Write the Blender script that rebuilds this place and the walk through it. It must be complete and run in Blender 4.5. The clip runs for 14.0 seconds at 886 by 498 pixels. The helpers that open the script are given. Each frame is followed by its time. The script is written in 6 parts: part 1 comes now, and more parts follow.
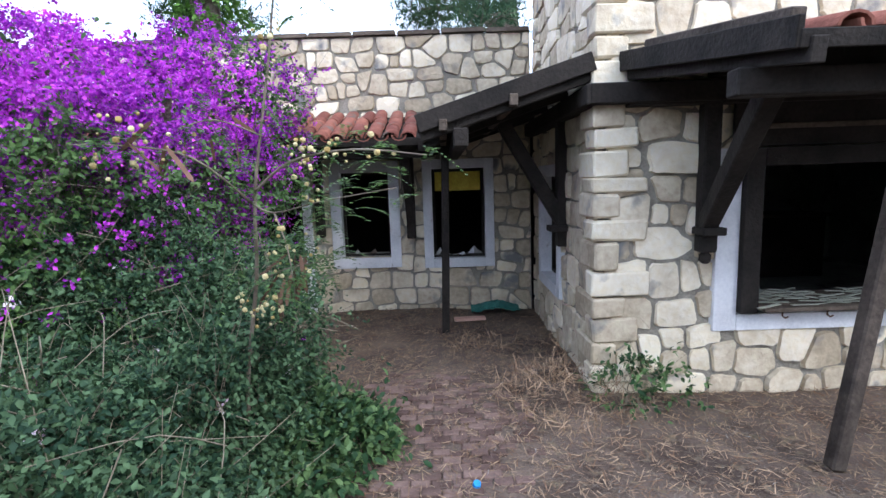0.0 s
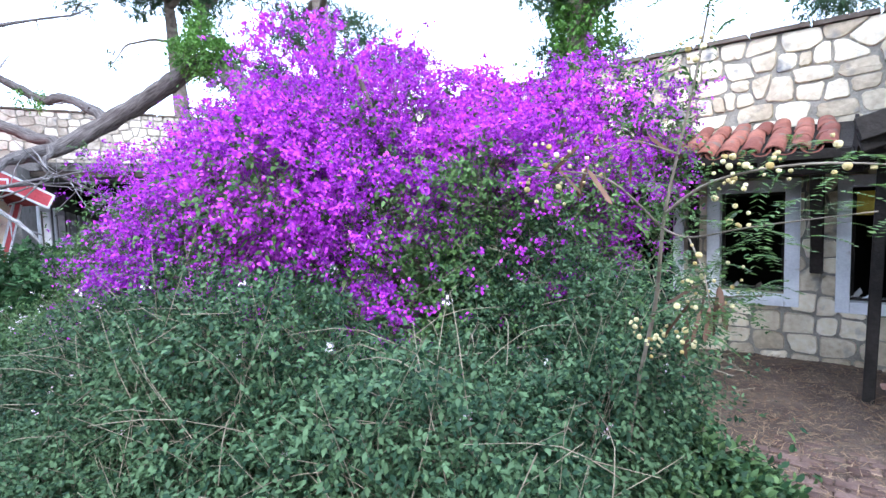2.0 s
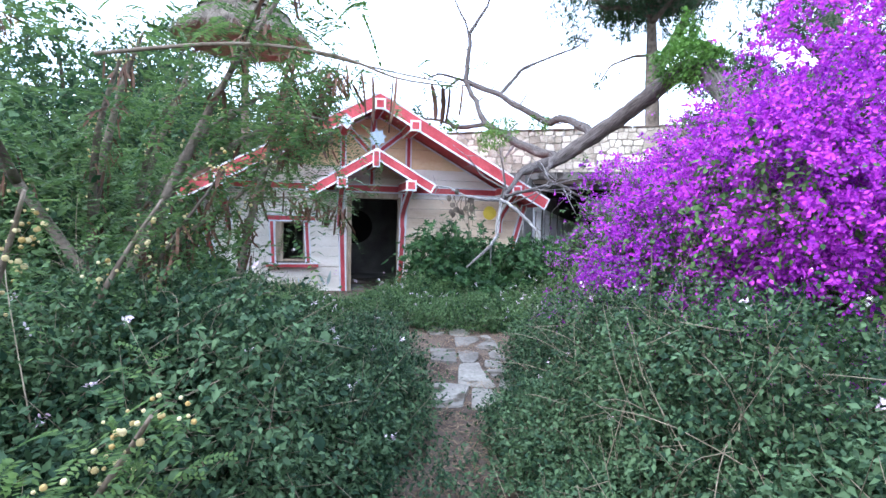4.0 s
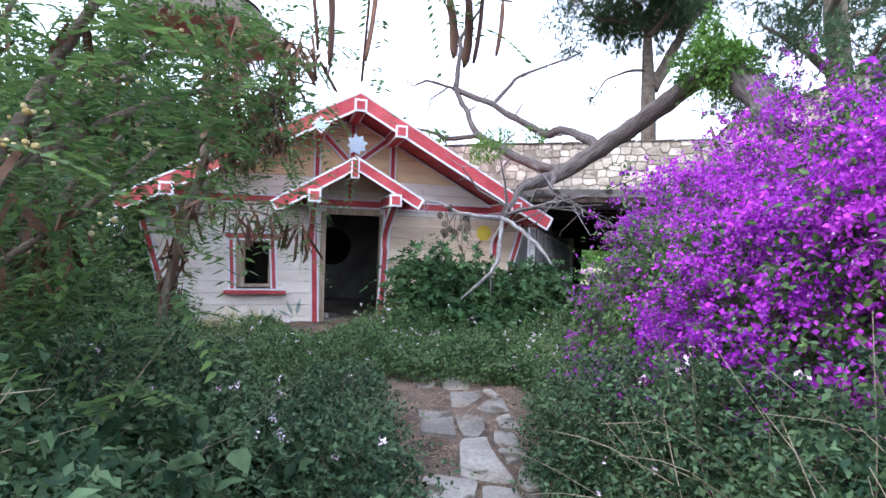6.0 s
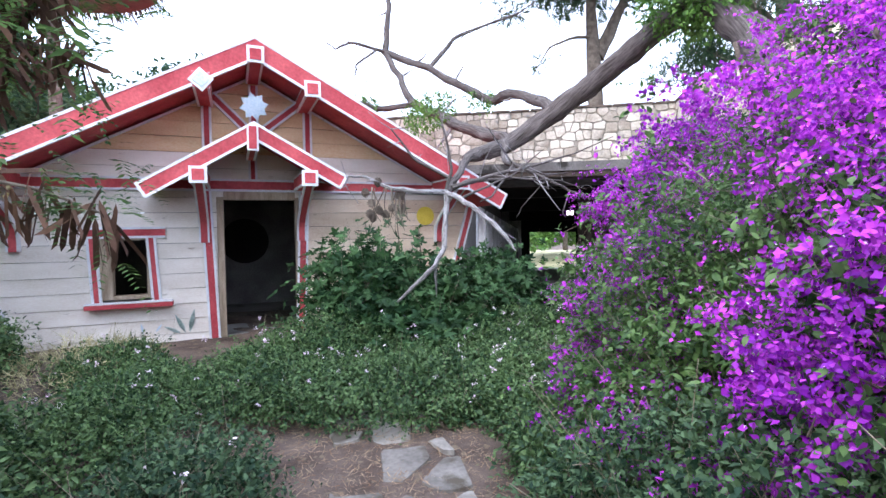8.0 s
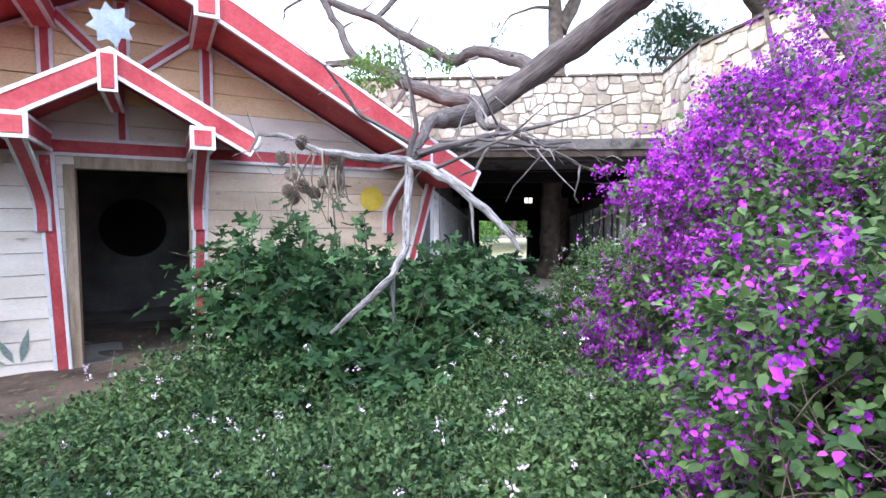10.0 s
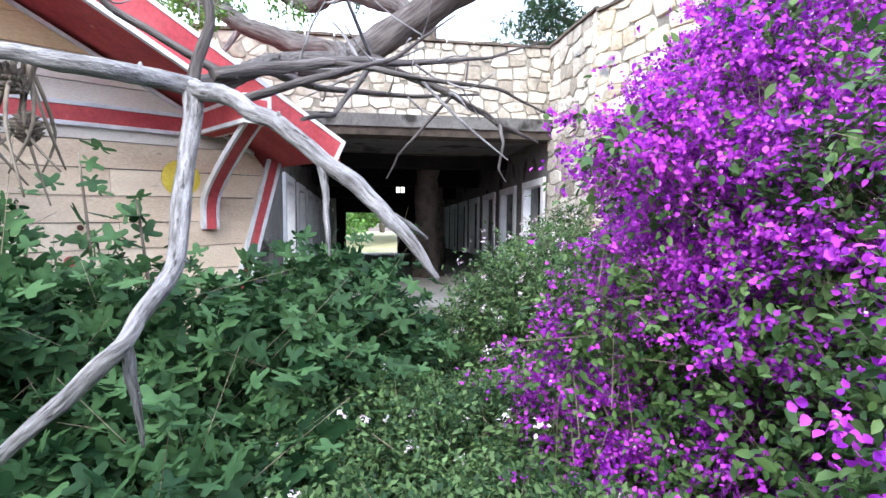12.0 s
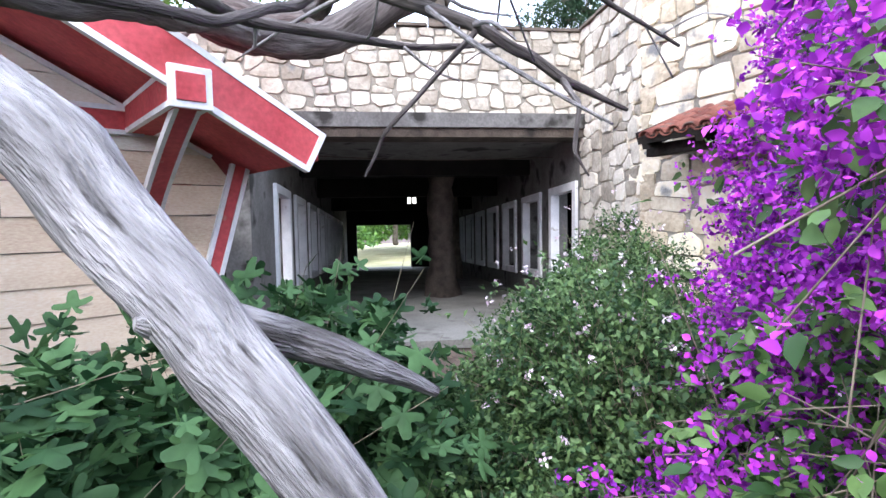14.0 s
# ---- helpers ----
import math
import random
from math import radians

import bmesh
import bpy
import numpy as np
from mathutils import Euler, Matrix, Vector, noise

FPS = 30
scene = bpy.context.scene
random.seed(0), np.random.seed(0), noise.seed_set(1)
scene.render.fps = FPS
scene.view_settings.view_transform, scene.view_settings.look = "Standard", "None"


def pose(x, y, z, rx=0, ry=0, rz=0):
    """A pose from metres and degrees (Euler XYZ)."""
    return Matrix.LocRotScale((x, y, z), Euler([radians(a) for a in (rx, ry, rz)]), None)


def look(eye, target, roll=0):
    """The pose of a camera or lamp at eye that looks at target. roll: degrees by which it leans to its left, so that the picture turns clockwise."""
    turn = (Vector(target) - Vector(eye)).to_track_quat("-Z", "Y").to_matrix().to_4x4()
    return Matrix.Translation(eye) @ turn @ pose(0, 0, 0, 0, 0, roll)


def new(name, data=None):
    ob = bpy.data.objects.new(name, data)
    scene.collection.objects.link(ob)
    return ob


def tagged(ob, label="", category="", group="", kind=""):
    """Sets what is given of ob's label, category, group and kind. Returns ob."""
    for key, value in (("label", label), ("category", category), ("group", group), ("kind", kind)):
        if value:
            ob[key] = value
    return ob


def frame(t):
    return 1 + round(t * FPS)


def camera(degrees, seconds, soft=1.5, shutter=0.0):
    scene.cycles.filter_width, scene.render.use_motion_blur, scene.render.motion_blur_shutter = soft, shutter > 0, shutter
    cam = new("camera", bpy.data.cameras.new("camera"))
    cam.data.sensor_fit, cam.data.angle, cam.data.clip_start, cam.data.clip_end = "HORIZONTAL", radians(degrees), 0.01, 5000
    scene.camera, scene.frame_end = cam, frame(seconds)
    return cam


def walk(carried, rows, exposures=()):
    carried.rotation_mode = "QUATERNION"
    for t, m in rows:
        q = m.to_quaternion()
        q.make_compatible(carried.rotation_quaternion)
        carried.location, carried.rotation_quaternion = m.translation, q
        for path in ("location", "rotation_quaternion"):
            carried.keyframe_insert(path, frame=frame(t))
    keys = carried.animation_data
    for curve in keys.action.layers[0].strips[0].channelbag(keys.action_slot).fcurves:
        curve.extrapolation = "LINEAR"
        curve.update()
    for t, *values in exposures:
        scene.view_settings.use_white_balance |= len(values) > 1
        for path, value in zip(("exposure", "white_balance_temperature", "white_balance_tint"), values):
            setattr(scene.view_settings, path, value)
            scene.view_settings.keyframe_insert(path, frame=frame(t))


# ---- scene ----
cam = camera(82.3, 14.0)
ROWS = [
    (0.0, 0.000, 0.000, 1.524, 0.02, -7.91, 1.85),
    (0.5, -0.033, -0.042, 1.531, 9.89, -5.30, 1.35),
    (1.0, -0.096, -0.043, 1.537, 17.91, -4.28, 1.50),
    (1.5, -0.174, -0.042, 1.539, 26.49, -4.13, 1.46),
    (2.0, -0.224, 0.013, 1.532, 37.94, -4.26, 1.75),
    (2.5, -0.248, -0.008, 1.534, 51.44, -4.26, 1.03),
    (3.0, -0.268, -0.063, 1.520, 64.95, -4.28, -0.17),
    (3.5, -0.298, -0.140, 1.530, 76.99, -4.32, -0.95),
    (4.0, -0.382, -0.188, 1.542, 85.77, -3.40, -1.43),
    (6.5, -2.214, -0.202, 1.581, 82.63, -0.35, -1.71),
    (7.0, -2.622, -0.081, 1.523, 80.20, -0.87, -0.49),
    (9.5, -4.896, 0.385, 1.509, 74.79, -3.98, 0.29),
    (10.0, -5.374, 0.461, 1.512, 71.01, -3.96, -0.28),
    (10.5, -5.778, 0.631, 1.482, 65.86, -4.02, -0.58),
    (11.0, -6.254, 0.893, 1.476, 61.23, -4.42, -1.32),
    (11.5, -6.622, 1.023, 1.470, 58.83, -4.84, -1.21),
    (12.0, -6.942, 1.145, 1.473, 56.14, -4.73, -0.50),
    (12.5, -7.184, 1.332, 1.459, 53.95, -4.74, 1.17),
    (13.0, -7.438, 1.552, 1.487, 54.28, -4.67, 1.83),
    (13.5, -7.695, 1.679, 1.505, 56.52, -4.59, 1.21),
    (14.0, -7.967, 1.796, 1.500, 57.75, -3.60, 0.94),
]
walk(cam, [(t, pose(x, y, z, 90 + pitch, roll, yaw)) for t, x, y, z, yaw, pitch, roll in ROWS],
     [(0.0, -0.48, 6200, 10), (1.0, -0.08, 6050, 9), (2.0, 0.22, 5900, 9), (4.0, 0.04, 6000, 10), (6.5, -0.27, 6400, 14), (9.5, 0.15, 6350, 14), (11.5, 0.3, 6500, 10), (12.5, 0.38, 6500, 8), (14.0, 0.30, 6400, 12)])

# ---- light ----
world = bpy.data.worlds.new("sky")
scene.world = world
world.use_nodes = True
wn, wl = world.node_tree.nodes, world.node_tree.links
sky = wn.new("ShaderNodeTexSky")
sky.sky_type = 'NISHITA'
sky.sun_disc = False
sky.sun_elevation, sky.sun_rotation = radians(41), radians(142)
sky.air_density, sky.dust_density = 1.0, 4.0
veil = wn.new("ShaderNodeMixRGB")
veil.inputs[0].default_value = 0.72
veil.inputs[2].default_value = (11.5, 13.2, 16.7, 1)
wl.new(sky.outputs[0], veil.inputs[1])
wl.new(veil.outputs[0], wn["Background"].inputs[0])
wn["Background"].inputs[1].default_value = 0.31

sun = new("sun", bpy.data.lights.new("sun", 'SUN'))
sun.data.energy, sun.data.angle, sun.data.color = 1.9, radians(20), (1.0, 0.97, 0.94)
sun.matrix_world = look((7, -9, 10), (0, 0, 0))


# ---- materials ----
def material(name, low, high, rough=0.85, scale=3.0, fine=40.0, bump=0.15, metal=0.0, vary=0.0, stain=None, stretch=None, spec=0.3, through_light=0.0, coords="Object"):
    m = bpy.data.materials.new(name)
    m.use_nodes = True
    n, l = m.node_tree.nodes, m.node_tree.links
    b = n["Principled BSDF"]
    tc = n.new("ShaderNodeTexCoord")
    src = tc.outputs[coords]
    if stretch:
        mp = n.new("ShaderNodeMapping")
        mp.inputs["Scale"].default_value = stretch
        l.new(src, mp.inputs["Vector"])
        src = mp.outputs[0]
    info = n.new("ShaderNodeObjectInfo")
    add = n.new("ShaderNodeVectorMath")
    mul = n.new("ShaderNodeMath")
    mul.operation = 'MULTIPLY'
    mul.inputs[1].default_value = 17.0
    l.new(info.outputs["Random"], mul.inputs[0])
    l.new(src, add.inputs[0])
    l.new(mul.outputs[0], add.inputs[1])
    big = n.new("ShaderNodeTexNoise")
    big.inputs["Scale"].default_value, big.inputs["Detail"].default_value = scale, 4
    small = n.new("ShaderNodeTexNoise")
    small.inputs["Scale"].default_value, small.inputs["Detail"].default_value = fine, 5
    l.new(add.outputs[0], big.inputs["Vector"])
    l.new(add.outputs[0], small.inputs["Vector"])
    mix = n.new("ShaderNodeMixRGB")
    mix.inputs[1].default_value, mix.inputs[2].default_value = (*low, 1), (*high, 1)
    ramp = n.new("ShaderNodeMath")
    ramp.operation = 'MULTIPLY_ADD'
    ramp.inputs[1].default_value, ramp.inputs[2].default_value = 2.2, -0.6
    ramp.use_clamp = True
    l.new(big.outputs["Fac"], ramp.inputs[0])
    if vary:
        ru = n.new("ShaderNodeMath")
        ru.operation = 'MULTIPLY_ADD'
        ru.use_clamp = True
        ru.inputs[1].default_value = vary
        geo = n.new("ShaderNodeNewGeometry")
        both = n.new("ShaderNodeMath")
        both.operation = 'ADD'
        l.new(info.outputs["Random"], both.inputs[0])
        l.new(geo.outputs["Random Per Island"], both.inputs[1])
        fr = n.new("ShaderNodeMath")
        fr.operation = 'FRACT'
        l.new(both.outputs[0], fr.inputs[0])
        sh = n.new("ShaderNodeMath")
        sh.operation = 'SUBTRACT'
        sh.inputs[1].default_value = 0.5
        l.new(fr.outputs[0], sh.inputs[0])
        l.new(sh.outputs[0], ru.inputs[0])
        l.new(ramp.outputs[0], ru.inputs[2])
        l.new(ru.outputs[0], mix.inputs[0])
    else:
        l.new(ramp.outputs[0], mix.inputs[0])
    grain = n.new("ShaderNodeMixRGB")
    grain.blend_type = 'OVERLAY'
    grain.inputs[0].default_value = 0.45
    l.new(mix.outputs[0], grain.inputs[1])
    l.new(small.outputs["Fac"], grain.inputs[2])
    out = grain.outputs[0]
    if stain:
        st = n.new("ShaderNodeTexNoise")
        st.inputs["Scale"].default_value, st.inputs["Detail"].default_value = stain[1], 6
        l.new(add.outputs[0], st.inputs["Vector"])
        th = n.new("ShaderNodeMapRange")
        th.inputs[1].default_value, th.inputs[2].default_value = stain[2], stain[2] + 0.1
        l.new(st.outputs["Fac"], th.inputs[0])
        sm = n.new("ShaderNodeMixRGB")
        sm.inputs[2].default_value = (*stain[0], 1)
        l.new(th.outputs[0], sm.inputs[0])
        l.new(out, sm.inputs[1])
        out = sm.outputs[0]
    l.new(out, b.inputs["Base Color"])
    b.inputs["Roughness"].default_value = rough
    b.inputs["Metallic"].default_value = metal
    b.inputs["Specular IOR Level"].default_value = spec
    if bump:
        bp = n.new("ShaderNodeBump")
        bp.inputs["Strength"].default_value = bump
        bp.inputs["Distance"].default_value = 0.02
        hh = n.new("ShaderNodeMath")
        l.new(big.outputs["Fac"], hh.inputs[0])
        l.new(small.outputs["Fac"], hh.inputs[1])
        l.new(hh.outputs[0], bp.inputs["Height"])
        l.new(bp.outputs[0], b.inputs["Normal"])
    if through_light:
        tr = n.new("ShaderNodeBsdfTranslucent")
        l.new(out, tr.inputs["Color"])
        ms = n.new("ShaderNodeMixShader")
        ms.inputs[0].default_value = through_light
        l.new(b.outputs[0], ms.inputs[1])
        l.new(tr.outputs[0], ms.inputs[2])
        l.new(ms.outputs[0], n["Material Output"].inputs["Surface"])
    return m


STONE = material("limestone", (0.47, 0.39, 0.28), (0.90, 0.81, 0.64), 0.92, 2.5, 22, 0.5, vary=1.0, stain=((0.22, 0.22, 0.22), 3.0, 0.60))
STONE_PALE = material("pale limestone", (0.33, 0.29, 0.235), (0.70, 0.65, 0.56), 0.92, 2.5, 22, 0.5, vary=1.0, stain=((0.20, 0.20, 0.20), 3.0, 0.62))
MORTAR = material("grey mortar", (0.21, 0.195, 0.165), (0.37, 0.34, 0.29), 0.95, 6, 60, 0.5)
PLASTER_DARK = material("dark plaster", (0.10, 0.095, 0.09), (0.22, 0.21, 0.20), 0.95, 2, 30, 0.2)
PLASTER_GREY = material("grey plaster", (0.24, 0.24, 0.24), (0.44, 0.44, 0.43), 0.92, 2, 30, 0.2, stain=((0.10, 0.10, 0.10), 3, 0.6))
WHITE = material("white paint", (0.62, 0.63, 0.66), (0.82, 0.83, 0.86), 0.6, 4, 50, 0.15, stain=((0.42, 0.40, 0.38), 9.0, 0.66))
DARKWOOD = material("dark stained wood", (0.011, 0.009, 0.008), (0.034, 0.028, 0.024), 0.85, 5, 40, 0.35, stretch=(1, 1, 1))
BEAMWOOD = material("dark brown beam", (0.035, 0.027, 0.022), (0.10, 0.08, 0.066), 0.85, 5, 40, 0.4, stain=((0.02, 0.017, 0.015), 3, 0.6))
BLOTCHED = material("dark blotched plaster", (0.10, 0.095, 0.09), (0.21, 0.205, 0.20), 0.95, 2, 30, 0.2, stain=((0.035, 0.033, 0.03), 2, 0.55))
GREYWOOD = material("weathered beam wood", (0.06, 0.045, 0.035), (0.15, 0.12, 0.095), 0.85, 5, 40, 0.4)
TILE = material("terracotta tile", (0.17, 0.058, 0.045), (0.32, 0.125, 0.09), 0.85, 6, 50, 0.3, vary=0.9, stain=((0.16, 0.13, 0.11), 7, 0.58))
EARTH = material("earth with pine litter", (0.060, 0.042, 0.035), (0.20, 0.150, 0.122), 0.95, 2.6, 70, 1.0, stain=((0.20, 0.155, 0.11), 14, 0.57))
PATHSTONE = material("worn grey flagstone", (0.17, 0.155, 0.14), (0.36, 0.335, 0.30), 0.92, 3, 30, 0.5, vary=1.0, stain=((0.10, 0.085, 0.065), 4, 0.55))
BRICK = material("worn paving brick", (0.085, 0.052, 0.045), (0.215, 0.145, 0.125), 0.9, 5, 60, 0.5, vary=0.8)
SLAB = material("grey path stone", (0.20, 0.19, 0.185), (0.40, 0.39, 0.375), 0.9, 3, 40, 0.5, vary=0.6, stain=((0.14, 0.11, 0.09), 6, 0.58))
LITTER = material("dry needles", (0.20, 0.12, 0.075), (0.42, 0.30, 0.20), 0.9, 8, 60, 0, vary=1.2)
CREAM = material("faded cream plank", (0.60, 0.42, 0.23), (0.83, 0.65, 0.41), 0.75, 1.2, 35, 0.2, vary=0.5, stretch=(1, 0.25, 3), stain=((0.30, 0.22, 0.15), 5, 0.68))
PINKPLANK = material("faded pinkish cream plank", (0.58, 0.45, 0.33), (0.80, 0.67, 0.53), 0.75, 1.4, 35, 0.2, vary=0.6, stretch=(1, 0.25, 3), stain=((0.36, 0.28, 0.22), 5, 0.67))
PALEPLANK = material("faded white plank", (0.66, 0.60, 0.53), (0.86, 0.81, 0.75), 0.75, 1.4, 35, 0.2, vary=0.6, stretch=(1, 0.25, 3), stain=((0.36, 0.30, 0.25), 5, 0.67))
RED = material("faded red paint", (0.38, 0.040, 0.055), (0.58, 0.105, 0.115), 0.65, 3, 30, 0.15, stain=((0.55, 0.30, 0.27), 8, 0.70))
TRIMWHITE = material("white trim paint", (0.60, 0.61, 0.65), (0.82, 0.83, 0.87), 0.65, 6, 40, 0.15, stain=((0.35, 0.36, 0.38), 10, 0.66))
LINING = material("bare weathered lining wood", (0.24, 0.18, 0.125), (0.46, 0.37, 0.28), 0.85, 3, 40, 0.3, stretch=(6, 6, 1))
PALEBLUE = material("pale blue paint", (0.45, 0.58, 0.70), (0.66, 0.76, 0.84), 0.6, 5, 40, 0.1)
FADEDTEAL = material("faded teal paint", (0.28, 0.40, 0.38), (0.44, 0.54, 0.50), 0.7, 5, 40, 0.1)
YELLOW = material("yellow paint", (0.62, 0.46, 0.05), (0.80, 0.64, 0.10), 0.6, 5, 40, 0.1)
BLUE = material("blue plastic", (0.02, 0.22, 0.62), (0.03, 0.30, 0.75), 0.35, 5, 40, 0)
TEAL = material("faded green net", (0.03, 0.13, 0.11), (0.06, 0.22, 0.18), 0.9, 12, 80, 0.6)
DEADWOOD = material("silvery dead wood", (0.10, 0.092, 0.09), (0.54, 0.52, 0.53), 0.92, 6.0, 34, 0.8, stretch=(9, 1.8, 1), stain=((0.06, 0.055, 0.052), 9, 0.60), coords="UV")
DEADBARK = material("grey weathered dead trunk", (0.046, 0.039, 0.036), (0.20, 0.175, 0.168), 0.95, 4.0, 22, 0.8, stretch=(9, 1.0, 1), stain=((0.04, 0.035, 0.03), 3, 0.60), coords="UV")
BARK = material("grey-brown bark", (0.09, 0.07, 0.055), (0.24, 0.20, 0.165), 0.95, 6, 40, 1.0)
TWIG = material("thin brown twig", (0.11, 0.085, 0.066), (0.30, 0.25, 0.20), 0.9, 6, 40, 0.3)
LEAF = material("shrub leaf", (0.026, 0.068, 0.028), (0.145, 0.240, 0.092), 0.55, 2.0, 30, 0, vary=1.5, spec=0.25, through_light=0.25)
LEAF_BOU = material("bougainvillea leaf", (0.034, 0.086, 0.028), (0.145, 0.250, 0.080), 0.5, 2.0, 30, 0, vary=1.2, spec=0.3, through_light=0.3)
LEAF_COOL = material("lantana leaf", (0.018, 0.050, 0.026), (0.106, 0.182, 0.088), 0.6, 2.0, 30, 0, vary=1.5, spec=0.22, through_light=0.22)
LEAF_FIG = material("fig leaf", (0.018, 0.056, 0.022), (0.082, 0.175, 0.068), 0.6, 2.0, 20, 0, vary=1.4, spec=0.22, through_light=0.25)
LEAF_FERN = material("feathery leaf", (0.045, 0.105, 0.036), (0.155, 0.255, 0.08), 0.5, 2.0, 30, 0, vary=1.0, spec=0.35, through_light=0.5)
LEAF_FAR = material("far foliage", (0.035, 0.085, 0.05), (0.10, 0.17, 0.08), 0.6, 0.6, 30, 0, vary=1.2, spec=0.2, through_light=0.25)
LEAF_IVY = material("ivy leaf", (0.06, 0.15, 0.03), (0.16, 0.32, 0.06), 0.5, 2.0, 30, 0, vary=1.0, spec=0.4, through_light=0.3)
CANE = material("pale dry cane", (0.16, 0.135, 0.10), (0.36, 0.31, 0.23), 0.9, 8, 60, 0.2)
BRACT = material("magenta bract", (0.25, 0.016, 0.41), (0.70, 0.085, 0.78), 0.5, 1.5, 30, 0, vary=1.3, spec=0.3, through_light=0.22)
PETAL = material("pink-white petal", (0.62, 0.45, 0.58), (0.85, 0.78, 0.84), 0.6, 4, 30, 0, vary=1.0, spec=0.2)
CREAMPUFF = material("cream flower puff", (0.42, 0.30, 0.11), (0.78, 0.70, 0.42), 0.9, 6, 60, 0.4, vary=1.0)
POD = material("dry brown pod", (0.07, 0.035, 0.022), (0.20, 0.11, 0.075), 0.7, 4, 30, 0.2, vary=0.9)
THATCH = material("grey thatch", (0.10, 0.085, 0.07), (0.24, 0.21, 0.17), 0.95, 6, 60, 0.6, vary=0.8)
CONCRETE = material("dusty concrete", (0.15, 0.145, 0.135), (0.29, 0.28, 0.26), 0.92, 1.2, 40, 0.3, stain=((0.14, 0.13, 0.12), 2.5, 0.58))
# near-black base colour that stands in for the dark of unlit interiors
BLACK = material("unlit interior black", (0.006, 0.006, 0.006), (0.014, 0.013, 0.012), 0.9, 3, 30, 0.1)
IRON = material("rusty iron", (0.05, 0.03, 0.022), (0.14, 0.07, 0.045), 0.7, 20, 80, 0.3, metal=0.5)
CHIPS = material("splintered grey-green board", (0.20, 0.21, 0.17), (0.36, 0.37, 0.31), 0.9, 6, 60, 0.6, vary=0.8)
CORAL = material("pale pink tile", (0.55, 0.33, 0.26), (0.68, 0.45, 0.36), 0.8, 5, 40, 0.1)
PARCH = material("dry sunlit grass", (0.30, 0.27, 0.13), (0.48, 0.44, 0.26), 0.9, 0.8, 20, 0.4)


# ---- helpers of the scene ----
def part(name, bm, mat, parent=None, label="", kind=""):
    me = bpy.data.meshes.new(name)
    bm.to_mesh(me)
    bm.free()
    me.materials.append(mat)
    ob = new(name, me)
    if parent:
        ob.parent = parent
    return tagged(ob, label, kind=kind)


def thing(name, m=None, label="", category="", group="", kind=""):
    ob = new(name)
    ob.empty_display_size = 0.1
    if m is not None:
        ob.matrix_world = m
    return tagged(ob, label, category, group, kind)


def box_bm(x0, x1, y0, y1, z0, z1, bevel=0.0, bm=None, m=None):
    bm = bm or bmesh.new()
    r = bmesh.ops.create_cube(bm, size=1)
    bmesh.ops.scale(bm, verts=r["verts"], vec=(x1 - x0, y1 - y0, z1 - z0))
    bmesh.ops.translate(bm, verts=r["verts"], vec=((x0 + x1) / 2, (y0 + y1) / 2, (z0 + z1) / 2))
    if bevel:
        es = list({e for v in r["verts"] for e in v.link_edges})
        got = bmesh.ops.bevel(bm, geom=es, offset=bevel, segments=1, affect='EDGES')
        vs = list({v for f in got["faces"] for v in f.verts})
    else:
        vs = r["verts"]
    if m is not None:
        bmesh.ops.transform(bm, matrix=m, verts=list({v for v in vs} | {v for v in r["verts"] if v.is_valid}))
    return bm


def bar_bm(a, b, w, h, bevel=0.006, bm=None, up=(0, 0, 1)):
    """A squared timber from a to b, w wide and h high."""
    a, b = Vector(a), Vector(b)
    d = (b - a).normalized()
    side = d.cross(Vector(up))
    if side.length < 1e-3:
        side = Vector((1, 0, 0))
    side.normalize()
    top = side.cross(d)
    bm = bm or bmesh.new()
    ring = [(-1, -1), (1, -1), (1, 1), (-1, 1)]
    rows = []
    for p in (a, b):
        rows.append([bm.verts.new(p + side * (w / 2 * i) + top * (h / 2 * j)) for i, j in ring])
    fs = [bm.faces.new(rows[0][::-1]), bm.faces.new(rows[1])]
    for i in range(4):
        fs.append(bm.faces.new((rows[0][i], rows[0][(i + 1) % 4], rows[1][(i + 1) % 4], rows[1][i])))
    if bevel:
        bmesh.ops.bevel(bm, geom=list({e for f in fs for e in f.edges}), offset=bevel, segments=1, affect='EDGES')
    return bm


